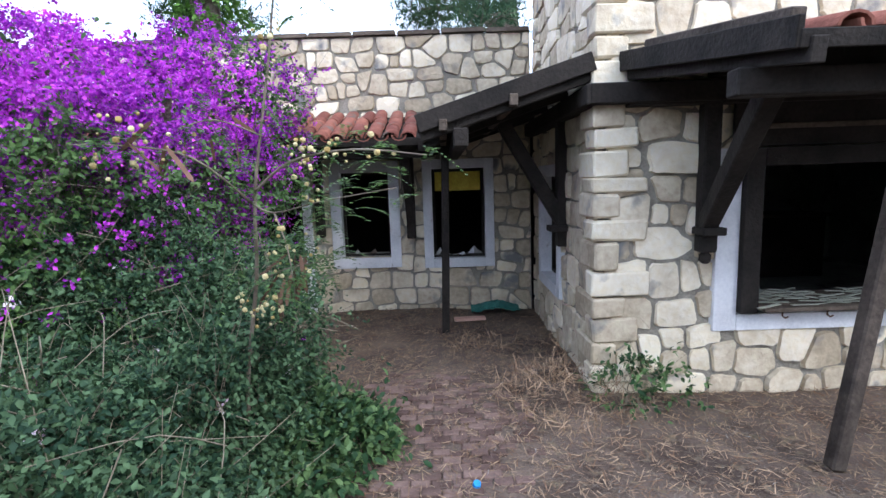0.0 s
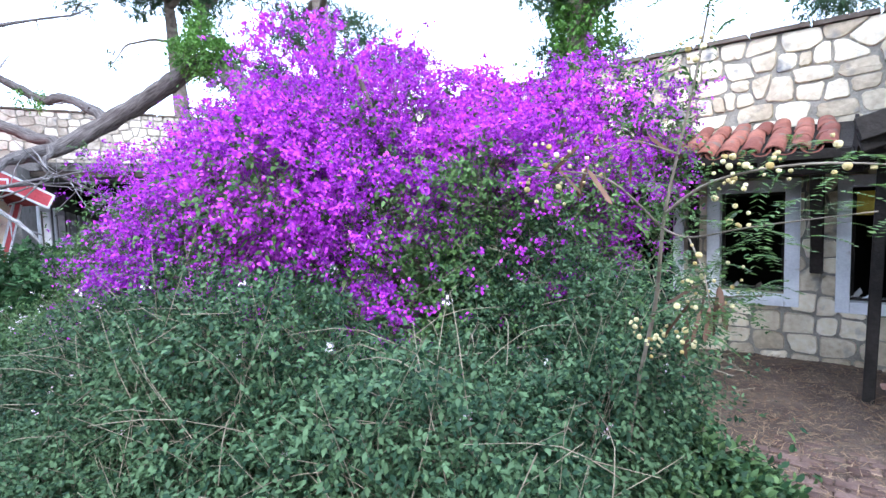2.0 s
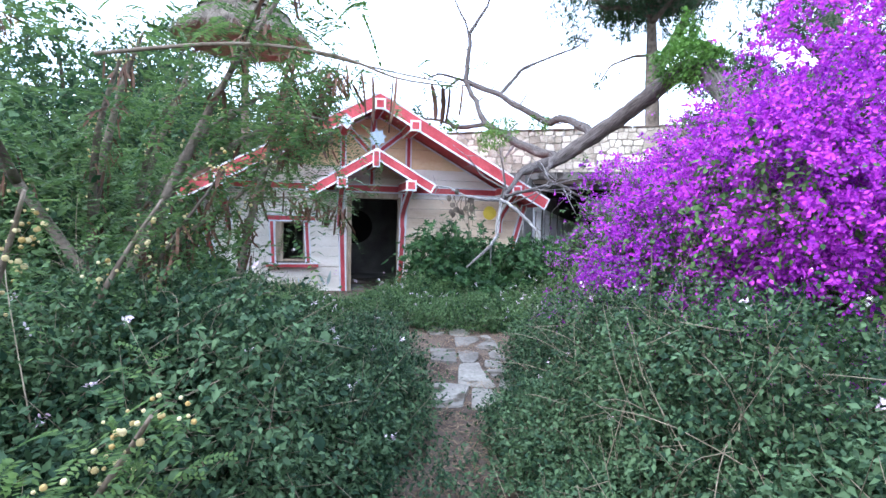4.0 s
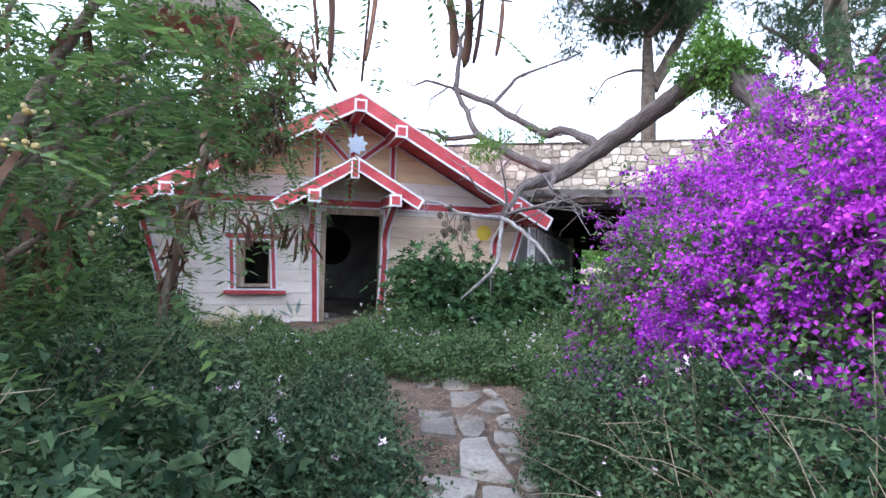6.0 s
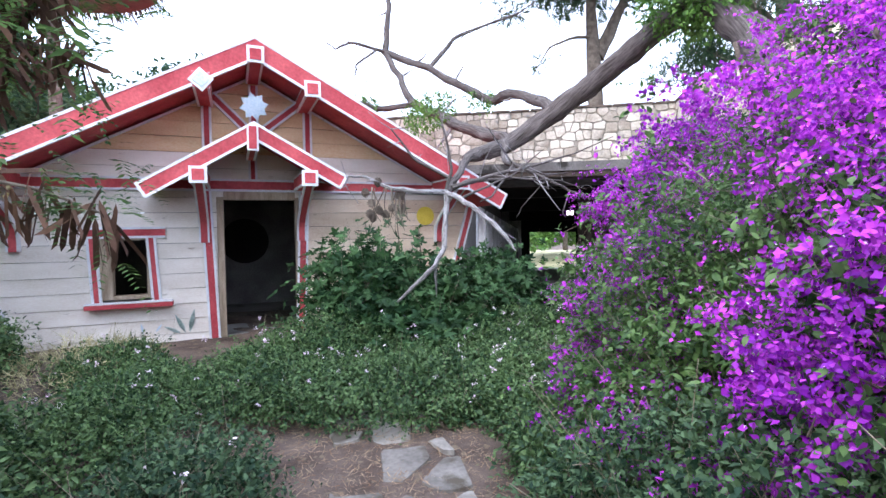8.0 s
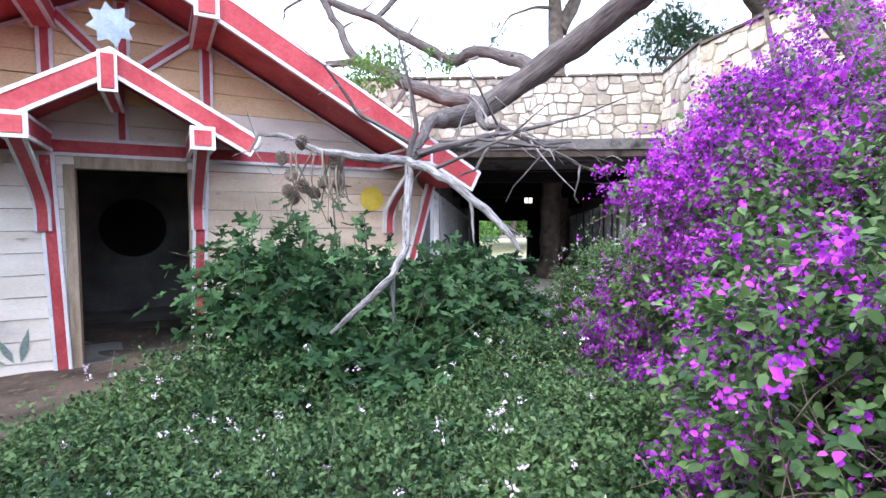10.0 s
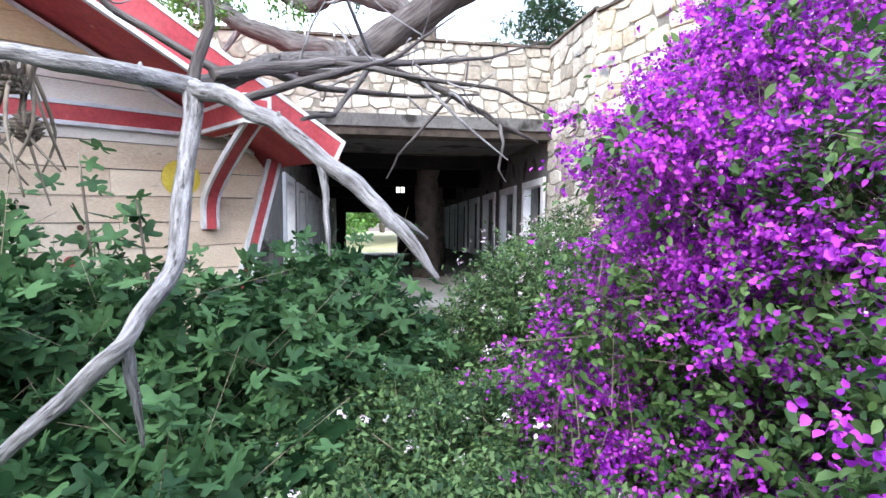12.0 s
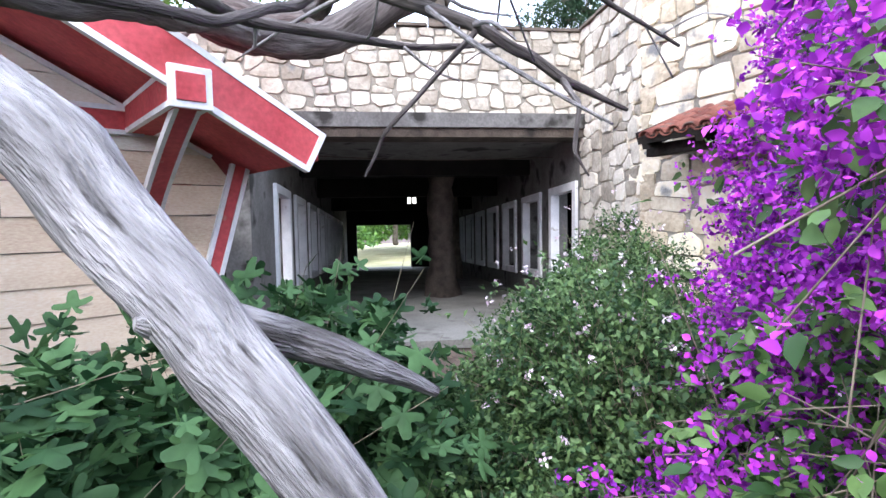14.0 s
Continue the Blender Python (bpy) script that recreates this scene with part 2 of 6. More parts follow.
def tube_bm(points, radii, sides=8, bm=None, rough=0.0, closed_ends=True):
    """A tapered limb through points, with a lumpy section."""
    bm = bm or bmesh.new()
    pts = [Vector(p) for p in points]
    rows, ref = [], Vector((0.31, 0.2, 0.93))
    for i, p in enumerate(pts):
        d = (pts[min(i + 1, len(pts) - 1)] - pts[max(i - 1, 0)]).normalized()
        s = d.cross(ref)
        if s.length < 0.05:
            s = d.cross(Vector((1, 0, 0)))
        s.normalize()
        t = d.cross(s)
        row = []
        for k in range(sides):
            a = 2 * math.pi * k / sides
            r = radii[i] * (1 + rough * (noise.noise(p * 3.1 + Vector((math.cos(a), math.sin(a), 0)) * 1.3) * 1.2 + noise.noise(p * 17 + Vector((math.cos(a), math.sin(a), 0)) * 2.6) * .7))
            row.append(bm.verts.new(p + (s * math.cos(a) + t * math.sin(a)) * r))
        rows.append(row)
    uv = bm.loops.layers.uv.verify()
    run = [0.0]
    for i in range(1, len(pts)):
        run.append(run[-1] + (pts[i] - pts[i - 1]).length)
    girth = 2 * math.pi * max(radii)
    for i in range(len(rows) - 1):
        for k in range(sides):
            f = bm.faces.new((rows[i][k], rows[i][(k + 1) % sides], rows[i + 1][(k + 1) % sides], rows[i + 1][k]))
            f.smooth = True
            for l, (a, b) in zip(f.loops, ((k, i), (k + 1, i), (k + 1, i + 1), (k, i + 1))):
                l[uv].uv = (girth * a / sides, run[b])
    if closed_ends:
        bm.faces.new(rows[0][::-1])
        bm.faces.new(rows[-1])
    return bm


def spline(points, n=6):
    """Points of a smooth curve through the given ones (place and radius)."""
    out, p = [], [Vector((*q[:3],)) for q in points]
    r = [q[3] for q in points]
    for i in range(len(p) - 1):
        a, b, c, d = p[max(i - 1, 0)], p[i], p[i + 1], p[min(i + 2, len(p) - 1)]
        for k in range(n):
            t = k / n
            out.append((0.5 * ((2 * b) + (c - a) * t + (2 * a - 5 * b + 4 * c - d) * t * t + (3 * b - a - 3 * c + d) * t ** 3), r[i] + (r[i + 1] - r[i]) * t))
    out.append((p[-1], r[-1]))
    return [q for q, _ in out], [s for _, s in out]


def limb_bm(points, n=6, sides=9, bm=None, rough=0.12):
    q, r = spline(points, n)
    return tube_bm(q, r, sides, bm, rough)


def gnarled(points, bends=3, amp=0.6, seed=0, knots=0, sides=12, rough=0.3):
    """A dead branch: kinked between its points, uneven in girth, with knots and broken stubs."""
    rr = random.Random(seed)
    q = [points[0]]
    for p0, p1 in zip(points, points[1:]):
        for k in range(1, bends + 1):
            f = k / bends
            r = p0[3] + (p1[3] - p0[3]) * f
            j = 0 if k == bends else amp * r
            q.append((*(p0[i] + (p1[i] - p0[i]) * f + rr.uniform(-j, j) for i in range(3)), r * rr.uniform(.94, 1.07)))
    pts, rad = spline(q, 4)
    bm = tube_bm(pts, rad, sides, None, rough)
    for _ in range(knots):
        i = rr.randrange(2, len(pts) - 2)
        d = Vector((rr.uniform(-1, 1), rr.uniform(-1, 1), rr.uniform(-1, 1))).normalized()
        r, c = rad[i], Vector(pts[i])
        limb_bm([(*(c + d * r * .3), r * .42), (*(c + d * r * .98), r * .30), (*(c + d * r * rr.uniform(1.1, 1.7)), r * .12)], 3, 7, bm, .35)
    return bm


def mesh_from(name, co, faces, mat, parent=None, kind="", smooth=False, label=""):
    """A mesh from arrays: co (n, 3); faces (m, k)."""
    me = bpy.data.meshes.new(name)
    k = faces.shape[1]
    me.vertices.add(len(co))
    me.vertices.foreach_set("co", np.ascontiguousarray(co, np.float32).ravel())
    me.loops.add(faces.size)
    me.loops.foreach_set("vertex_index", np.ascontiguousarray(faces, np.int32).ravel())
    me.polygons.add(len(faces))
    me.polygons.foreach_set("loop_start", np.arange(0, faces.size, k, dtype=np.int32))
    me.polygons.foreach_set("loop_total", np.full(len(faces), k, np.int32))
    if smooth:
        me.polygons.foreach_set("use_smooth", np.ones(len(faces), bool))
    me.update(calc_edges=True)
    me.validate()
    me.materials.append(mat)
    ob = new(name, me)
    if parent:
        ob.parent = parent
    return tagged(ob, label, kind=kind)


RNG = np.random.default_rng(7)


def unit(v):
    return v / np.maximum(np.linalg.norm(v, axis=1, keepdims=True), 1e-6)


# leaf outlines: points (along, across, lift) and triangles
OVAL = (np.array([(0, 0, 0), (0.28, 0.25, 0.05), (0.66, 0.22, 0.03), (1, 0, -0.14), (0.66, -0.22, 0.03), (0.28, -0.25, 0.05), (0.5, 0, -0.02)]), np.array([(0, 6, 1), (1, 6, 2), (2, 6, 3), (3, 6, 4), (4, 6, 5), (5, 6, 0)]))
WIDE_OVAL = (OVAL[0] * np.array((1, 1.45, 1.6)), OVAL[1])
SLIM = (np.array([(0, 0, 0), (0.40, 0.28, 0.07), (0.40, -0.28, 0.07), (1, 0, -0.14), (0.5, 0, -0.03)]), np.array([(0, 4, 1), (1, 4, 3), (3, 4, 2), (2, 4, 0)]))
BRACT_SHAPE = (np.array([(0, 0, 0), (0.42, 0.36, 0.10), (0.42, -0.36, 0.10), (1, 0, 0.04), (0.5, 0, -0.03)]), SLIM[1])
KITE = (np.array([(0, 0, 0), (0.45, 0.33, 0.08), (0.45, -0.33, 0.08), (1, 0, -0.06)]), np.array([(0, 3, 1), (0, 2, 3)]))
NEEDLE = (np.array([(0, -0.03, 0), (0, 0.03, 0), (1, 0, -0.05)]), np.array([(0, 2, 1)]))


def lobed_leaf():
    """A broad leaf with five rounded lobes."""
    g = np.linspace(-2.80, 2.80, 33)
    r = 0.33 + 0.18 * np.tanh(1.4 * (np.cos(g * 5.0) + .05)) + 0.14 * np.cos(g)
    rim = np.stack([0.42 + r * np.cos(g), r * 1.12 * np.sin(g), -0.30 * r ** 2 + .05 * np.cos(g * 5.0)], 1)
    co = np.concatenate([[(0.40, 0, 0.02)], rim])
    return co, np.array([(0, k, k + 1) for k in range(1, 33)])


LOBED = lobed_leaf()


def leaves(name, at, along, up, size, shape, mat, parent, kind="stuff", label=""):
    """One mesh of many small leaves: at, along and up (n, 3), size (n,)."""
    out, tri = shape
    a = unit(along)
    s = unit(np.cross(up, a))
    u = np.cross(a, s)
    co = at[:, None] + size[:, None, None] * (a[:, None] * out[None, :, :1] + s[:, None] * out[None, :, 1:2] + u[:, None] * out[None, :, 2:3])
    n = len(at)
    f = (np.arange(n)[:, None, None] * len(out) + tri[None]).reshape(-1, 3)
    return mesh_from(name, co.reshape(-1, 3), f, mat, parent, kind, smooth=True, label=label)


def tight(balls, k=0.72):
    return [(x, y, z, a * k, b * k, c * k) for x, y, z, a, b, c in balls]


def lumps(p, seed=0.0, k=1.0):
    """A cheap smooth noise over points, about -1 to 1."""
    x, y, z = (p * k + seed).T
    return (np.sin(2.1 * x + 1.3 * np.sin(1.7 * y + 0.6 * z)) + np.sin(1.9 * y + 1.1 * np.sin(2.3 * z + 0.4 * x)) + np.sin(2.4 * z + 1.2 * np.sin(1.5 * x - 0.7 * y))) / 3


def shell(balls, n, depth=0.35, low=0.02, rough=0.2, seed=0.0):
    """Points in the leafy outer layer of a heap of ellipsoids (x, y, z, rx, ry, rz), with the way outwards."""
    b = np.array(balls, float)
    area = (b[:, 3] * b[:, 4] + b[:, 4] * b[:, 5] + b[:, 3] * b[:, 5])
    which = RNG.choice(len(b), n * 2, p=area / area.sum())
    d = unit(RNG.normal(size=(n * 2, 3)))
    c, r = b[which, :3], b[which, 3:]
    surf = c + d * r
    scale = 1 + rough * lumps(surf, seed, 1.6) + 0.5 * rough * lumps(surf, seed + 3, 4.3)
    k = scale - depth * RNG.random(n * 2) ** 2
    p = c + d * r * k[:, None]
    out = unit(d / r)
    keep = p[:, 2] > low
    for q in b:
        inner = (((p - q[:3]) / (q[3:] * (1 - depth * 1.05))) ** 2).sum(1) < 1
        keep &= ~inner
    return p[keep][:n], out[keep][:n]


def leaf_ways(out, droop=0.5, wild=0.8):
    n = len(out)
    along = out + RNG.normal(size=(n, 3)) * wild + np.array((0, 0, -droop))
    up = out * 0.6 + np.array((0, 0, 0.9)) + RNG.normal(size=(n, 3)) * 0.45
    return along, up


# ---- ground ----
def ground_z(x, y):
    return 0.02 * math.sin(1.7 * x + 0.4 * y) + 0.018 * math.sin(2.3 * y - 0.8 * x) - 0.02


def build_ground():
    xs = np.concatenate([[-900, -200, -60, -34], np.linspace(-20, 8, 113), [14, 40, 200, 900]])
    ys = np.concatenate([[-900, -200, -60, -20], np.linspace(-10, 14, 97), [30, 60, 200, 900]])
    gx, gy = np.meshgrid(xs, ys, indexing="ij")
    near = (gx > -13) & (gx < 8) & (gy > -10) & (gy < 8)
    gz = np.where(near, 0.02 * np.sin(1.7 * gx + 0.4 * gy) + 0.018 * np.sin(2.3 * gy - 0.8 * gx) - 0.02 + 0.012 * np.sin(7.1 * gx) * np.sin(6.3 * gy), -0.03)
    gz = np.where(gx < -13.6, -0.05 - 0.055 * np.clip(-13.6 - gx, 0, 30), gz)
    co = np.stack([gx, gy, gz], -1).reshape(-1, 3)
    i = np.arange(len(xs) - 1)[:, None] * len(ys) + np.arange(len(ys) - 1)[None]
    f = np.stack([i, i + len(ys), i + len(ys) + 1, i + 1], -1).reshape(-1, 4)
    return mesh_from("ground", co, f, EARTH, kind="structure", label="bare brown earth strewn with pine needles")


ground = build_ground()


# ---- stone walls ----
def clip(poly, px, py, nx, ny):
    """Keeps the side of a convex polygon where (p - (px, py)) . n <= 0."""
    out = []
    for i, a in enumerate(poly):
        b = poly[(i + 1) % len(poly)]
        da, db = (a[0] - px) * nx + (a[1] - py) * ny, (b[0] - px) * nx + (b[1] - py) * ny
        if da <= 0:
            out.append(a)
        if da * db < 0:
            t = da / (da - db)
            out.append((a[0] + (b[0] - a[0]) * t, a[1] + (b[1] - a[1]) * t))
    return out


def rubble(length, z0, z1, holes, w, h, seed, regular=0.5):
    """Outlines of the stones of a rubble wall, in (along, height)."""
    rnd = random.Random(seed)
    seeds, z, row = [], z0 + h * 0.4, 0
    while z < z1 + h * 0.3:
        x = -w * rnd.random()
        while x < length + w:
            seeds.append((x + rnd.uniform(-.2, .2) * w, z + rnd.uniform(-.34, .34) * h * (1.4 - regular)))
            x += w * rnd.choice((0.5, 0.75, 1.0, 1.2, 1.7))
        z += h * rnd.uniform(0.8, 1.2)
        row += 1
    for sx, sz in seeds:
        poly = [(max(sx - w * 1.6, 0), max(sz - h * 1.6, z0)), (min(sx + w * 1.6, length), max(sz - h * 1.6, z0)), (min(sx + w * 1.6, length), min(sz + h * 1.6, z1)), (max(sx - w * 1.6, 0), min(sz + h * 1.6, z1))]
        if poly[1][0] <= poly[0][0] or poly[2][1] <= poly[0][1]:
            continue
        for ox, oz in seeds:
            if (ox, oz) != (sx, sz) and abs(ox - sx) < 3 * w and abs(oz - sz) < 3 * h:
                ax, az = (ox - sx) / (w * w), (oz - sz) / (h * h)
                if abs(az * h) > abs(ax * w) * 1.15:
                    ax *= 0.35
                elif abs(ax * w) > abs(az * h) * 1.15:
                    az *= 0.35
                poly = clip(poly, (sx + ox) / 2, (sz + oz) / 2, ax, az)
                if len(poly) < 3:
                    break
        if len(poly) < 3:
            continue
        cx, cz = sum(p[0] for p in poly) / len(poly), sum(p[1] for p in poly) / len(poly)
        for hx0, hx1, hz0, hz1 in holes:
            xs, zs = [p[0] for p in poly], [p[1] for p in poly]
            if max(xs) > hx0 and min(xs) < hx1 and max(zs) > hz0 and min(zs) < hz1:
                gaps = [(hx0 - cx, (hx0, 0, 1, 0)), (cx - hx1, (hx1, 0, -1, 0)), (hz0 - cz, (0, hz0, 0, 1)), (cz - hz1, (0, hz1, 0, -1))]
                best = max(gaps)
                poly = clip(poly, *best[1]) if best[0] > -0.06 else []
                if len(poly) < 3:
                    break
        if len(poly) < 3:
            continue
        area = abs(sum(poly[i][0] * poly[(i + 1) % len(poly)][1] - poly[(i + 1) % len(poly)][0] * poly[i][1] for i in range(len(poly)))) / 2
        if area > 0.12 * w * h:
            yield poly


def stone_mesh(poly, gap, proud, rnd, place):
    """One stone: its outline drawn in, corners knocked off, the face a little domed."""
    n = len(poly)
    cx, cz = sum(p[0] for p in poly) / n, sum(p[1] for p in poly) / n
    ring = []
    for i in range(n):
        a, p, b = Vector(poly[i - 1]), Vector(poly[i]), Vector(poly[(i + 1) % n])
        la, lb = (a - p).length, (b - p).length
        k = rnd.uniform(0.10, 0.24)
        ring += [p + (a - p) * min(k, 0.026 / max(la, .01)), p + (b - p) * min(k, 0.026 / max(lb, .01))]
    worn = []
    for i, p in enumerate(ring):
        q = ring[(i + 1) % len(ring)]
        worn.append(p)
        if (q - p).length > 0.07:
            worn.append(p.lerp(q, rnd.uniform(.3, .7)) + Vector((rnd.uniform(-.008, .008), rnd.uniform(-.008, .008))))
    ring = worn
    size = max(max((p - Vector((cx, cz))).length for p in ring), 0.01)
    shr = max(1 - gap / size * 1.5, 0.5)
    outer = [Vector((cx, cz)) + (p - Vector((cx, cz))) * shr * rnd.uniform(0.975, 1.015) for p in ring]
    inner = [Vector((cx, cz)) + (p - Vector((cx, cz))) * max(1 - 0.014 / size, 0.7) for p in outer]
    tx, tz = rnd.uniform(-.06, .06), rnd.uniform(-.06, .06)
    co = [place(p.x, p.y, -0.01) for p in outer] + [place(p.x, p.y, proud + (p.x - cx) * tx + (p.y - cz) * tz + rnd.uniform(-.003, .003)) for p in inner] + [place(cx, cz, proud + rnd.uniform(0.002, 0.010))]
    m = len(ring)
    faces = [(i, (i + 1) % m, m + (i + 1) % m, m + i) for i in range(m)] + [(m + i, m + (i + 1) % m, 2 * m) for i in range(m)]
    me = bpy.data.meshes.new("stone")
    me.from_pydata(co, [], faces)
    me.update()
    return me


def stone_wall(name, a, b, z0, z1, holes, w, h, mat, seed, thick=0.35, label="", cap=True, regular=0.5, stones=True, slope=0.0):
    """A rubble wall whose face runs from a to b (the face is on the left of that way), with its openings (along0, along1, z0, z1)."""
    a, b = Vector((*a, 0)), Vector((*b, 0))
    length = (b - a).length
    u = (b - a) / length
    out = Vector((-u.y, u.x, 0))
    bm = bmesh.new()

    def place(x, z, d):
        return a + u * x + out * d + Vector((0, 0, z + slope * x))

    def block(x0, x1, q0, q1):
        if x1 - x0 < 0.005 or q1 - q0 < 0.005:
            return
        v = [bm.verts.new(place(x, z, d)) for d in (0, -thick) for x, z in ((x0, q0), (x1, q0), (x1, q1), (x0, q1))]
        for f in ((0, 1, 2, 3), (7, 6, 5, 4), (0, 4, 5, 1), (1, 5, 6, 2), (2, 6, 7, 3), (3, 7, 4, 0)):
            bm.faces.new([v[i] for i in f])
    x = 0
    for x0, x1, q0, q1 in sorted(holes):
        block(x, x0, z0, z1)
        block(x0, x1, z0, q0)
        block(x0, x1, q1, z1)
        x = x1
    block(x, length, z0, z1)
    bmesh.ops.recalc_face_normals(bm, faces=bm.faces)
    wall = part(name, bm, MORTAR, kind="structure", label=label)
    rnd = random.Random(seed + 1)
    if stones:
        for poly in rubble(length, z0, z1, holes, w, h, seed, regular):
            ob = new("stone", stone_mesh(poly, 0.0065, rnd.uniform(0.014, 0.036), rnd, place))
            ob.data.materials.append(mat)
            ob.parent = wall
    if cap:
        n = max(int(length / 0.45), 1)
        for i in range(n):
            x0, x1 = length * i / n + 0.006, length * (i + 1) / n - 0.006
            dz = rnd.uniform(-.008, .012)
            cb = bmesh.new()
            v = [cb.verts.new(place(x, z1 + q + dz, d)) for d, q in ((0.06, 0.0), (-thick, 0.0)) for x in (x0, x1)]
            vt = [cb.verts.new(place(x, z1 + 0.045 + dz, d)) for d in (0.05, -thick) for x in (x0 + .01, x1 - .01)]
            for f in ((v[0], v[1], vt[1], vt[0]), (v[1], v[3], vt[3], vt[1]), (v[3], v[2], vt[2], vt[3]), (v[2], v[0], vt[0], vt[2]), tuple(vt[i] for i in (0, 1, 3, 2)), tuple(v[i] for i in (0, 2, 3, 1))):
                cb.faces.new(f)
            bmesh.ops.recalc_face_normals(cb, faces=cb.faces)
            part("coping_slab", cb, GREYWOOD, wall)
    return wall


# the wing with the two windows, the taller block beside it, and its bent far part
wall_back = stone_wall("wall_back", (1.0, 5.86), (-2.9, 5.86), -0.1, 3.10, [(0.44, 1.14, 0.60, 1.64), (1.60, 2.20, 0.65, 1.64), (2.62, 3.70, -0.1, 1.75)], 0.25, 0.19, STONE, 11, label="cream rubble-stone wall with two broken windows")
wall_mid = stone_wall("wall_mid", (-2.9, 5.86), (-8.6, 6.54), -0.1, 3.10, [], 0.34, 0.25, STONE, 22, label="rubble-stone wall behind the bougainvillea")
wall_far = stone_wall("wall_far", (-8.6, 6.54), (-11.75, 6.92), -0.1, 4.15, [], 0.34, 0.25, STONE, 21, label="rubble-stone wall behind the bougainvillea")
wall_side = stone_wall("wall_side", (1.05, 3.47), (1.05, 5.86), -0.1, 4.6, [(1.03, 1.80, 0.50, 1.55)], 0.30, 0.22, STONE, 31, label="rubble-stone side wall of the taller block")
wall_front = stone_wall("wall_front", (6.5, 3.44), (1.08, 3.44), -0.1, 4.6, [(2.93, 4.55, 0.52, 1.62)], 0.26, 0.20, STONE, 41, label="cream rubble-stone front wall with a wide window")
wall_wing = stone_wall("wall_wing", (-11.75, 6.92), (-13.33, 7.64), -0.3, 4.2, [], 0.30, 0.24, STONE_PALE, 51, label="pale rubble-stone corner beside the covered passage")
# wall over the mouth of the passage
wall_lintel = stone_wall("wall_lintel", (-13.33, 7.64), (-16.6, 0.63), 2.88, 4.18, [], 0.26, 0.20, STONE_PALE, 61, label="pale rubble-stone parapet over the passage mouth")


def quoins(parent, cx, cy, ax, ay, z0, z1, seed):
    """Corner stones that wrap a wall corner; ax and ay point from the corner along the two walls."""
    rnd = random.Random(seed)
    z, k = z0, 0
    while z < z1 - .05:
        h = min(rnd.uniform(.10, .25), z1 - z)
        la, lb = (rnd.uniform(.24, .36), rnd.uniform(.12, .2)) if k % 2 else (rnd.uniform(.12, .2), rnd.uniform(.24, .36))
        o = rnd.uniform(.050, .060)
        ax_, ay_ = Vector((*ax, 0)), Vector((*ay, 0))
        bm = bmesh.new()
        co = []
        for zz in (z + .006, z + h - .006):
            for p, q in ((-o, -o), (la, -o), (la, .05), (.05, lb), (-o, lb)):
                co.append(bm.verts.new(Vector((cx, cy, zz)) + ax_ * (p + rnd.uniform(-.013, .013)) + ay_ * (q + rnd.uniform(-.013, .013)) + Vector((0, 0, rnd.uniform(-.009, .009)))))
        bm.faces.new(co[:5]), bm.faces.new(co[5:])
        for i in range(5):
            bm.faces.new((co[i], co[(i + 1) % 5], co[5 + (i + 1) % 5], co[5 + i]))
        bmesh.ops.recalc_face_normals(bm, faces=bm.faces)
        bmesh.ops.bevel(bm, geom=bm.edges[:], offset=rnd.uniform(.010, .020), segments=1, affect='EDGES')
        part("quoin", bm, STONE, parent)
        z += h
        k += 1


quoins(wall_front, 1.05, 3.44, (1, 0), (0, 1), -0.05, 4.6, 91)
quoins(wall_wing, -11.75, 6.92, (-.91, .415), (.993, -.119), -0.05, 4.15, 92)


def window(name, wall_y, x0, x1, z0, z1, frame_w, label, axis='y', depth=0.14, out=-1):
    """A white surround proud of the wall with a thin dark sash, set in an opening."""
    t = thing(name, label=label, category="window", kind="structure")

    def put(n, a0, a1, q0, q1, d0, d1, mat, lab=""):
        lo, hi = sorted((wall_y + out * d0, wall_y + out * d1))
        if axis == 'y':
            part(n, box_bm(a0, a1, lo, hi, q0, q1, 0.004), mat, t, lab)
        else:
            part(n, box_bm(lo, hi, a0, a1, q0, q1, 0.004), mat, t, lab)
    f = frame_w
    put("surround", x0, x0 + f, z0, z1, -depth, 0.055, WHITE)
    put("surround", x1 - f, x1, z0, z1, -depth, 0.055, WHITE)
    put("surround", x0 + f, x1 - f, z1 - f, z1, -depth, 0.053, WHITE)
    put("window_sill", x0 + f, x1 - f, z0, z0 + f, -depth, 0.060, WHITE)
    for a0, a1, q0, q1 in ((x0 + f, x0 + f + .03, z0 + f, z1 - f), (x1 - f - .03, x1 - f, z0 + f, z1 - f), (x0 + f + .03, x1 - f - .03, z0 + f, z0 + f + .03), (x0 + f + .03, x1 - f - .03, z1 - f - .03, z1 - f)):
        put("sash", a0, a1, q0, q1, -0.11, -0.06, DARKWOOD)
    return t


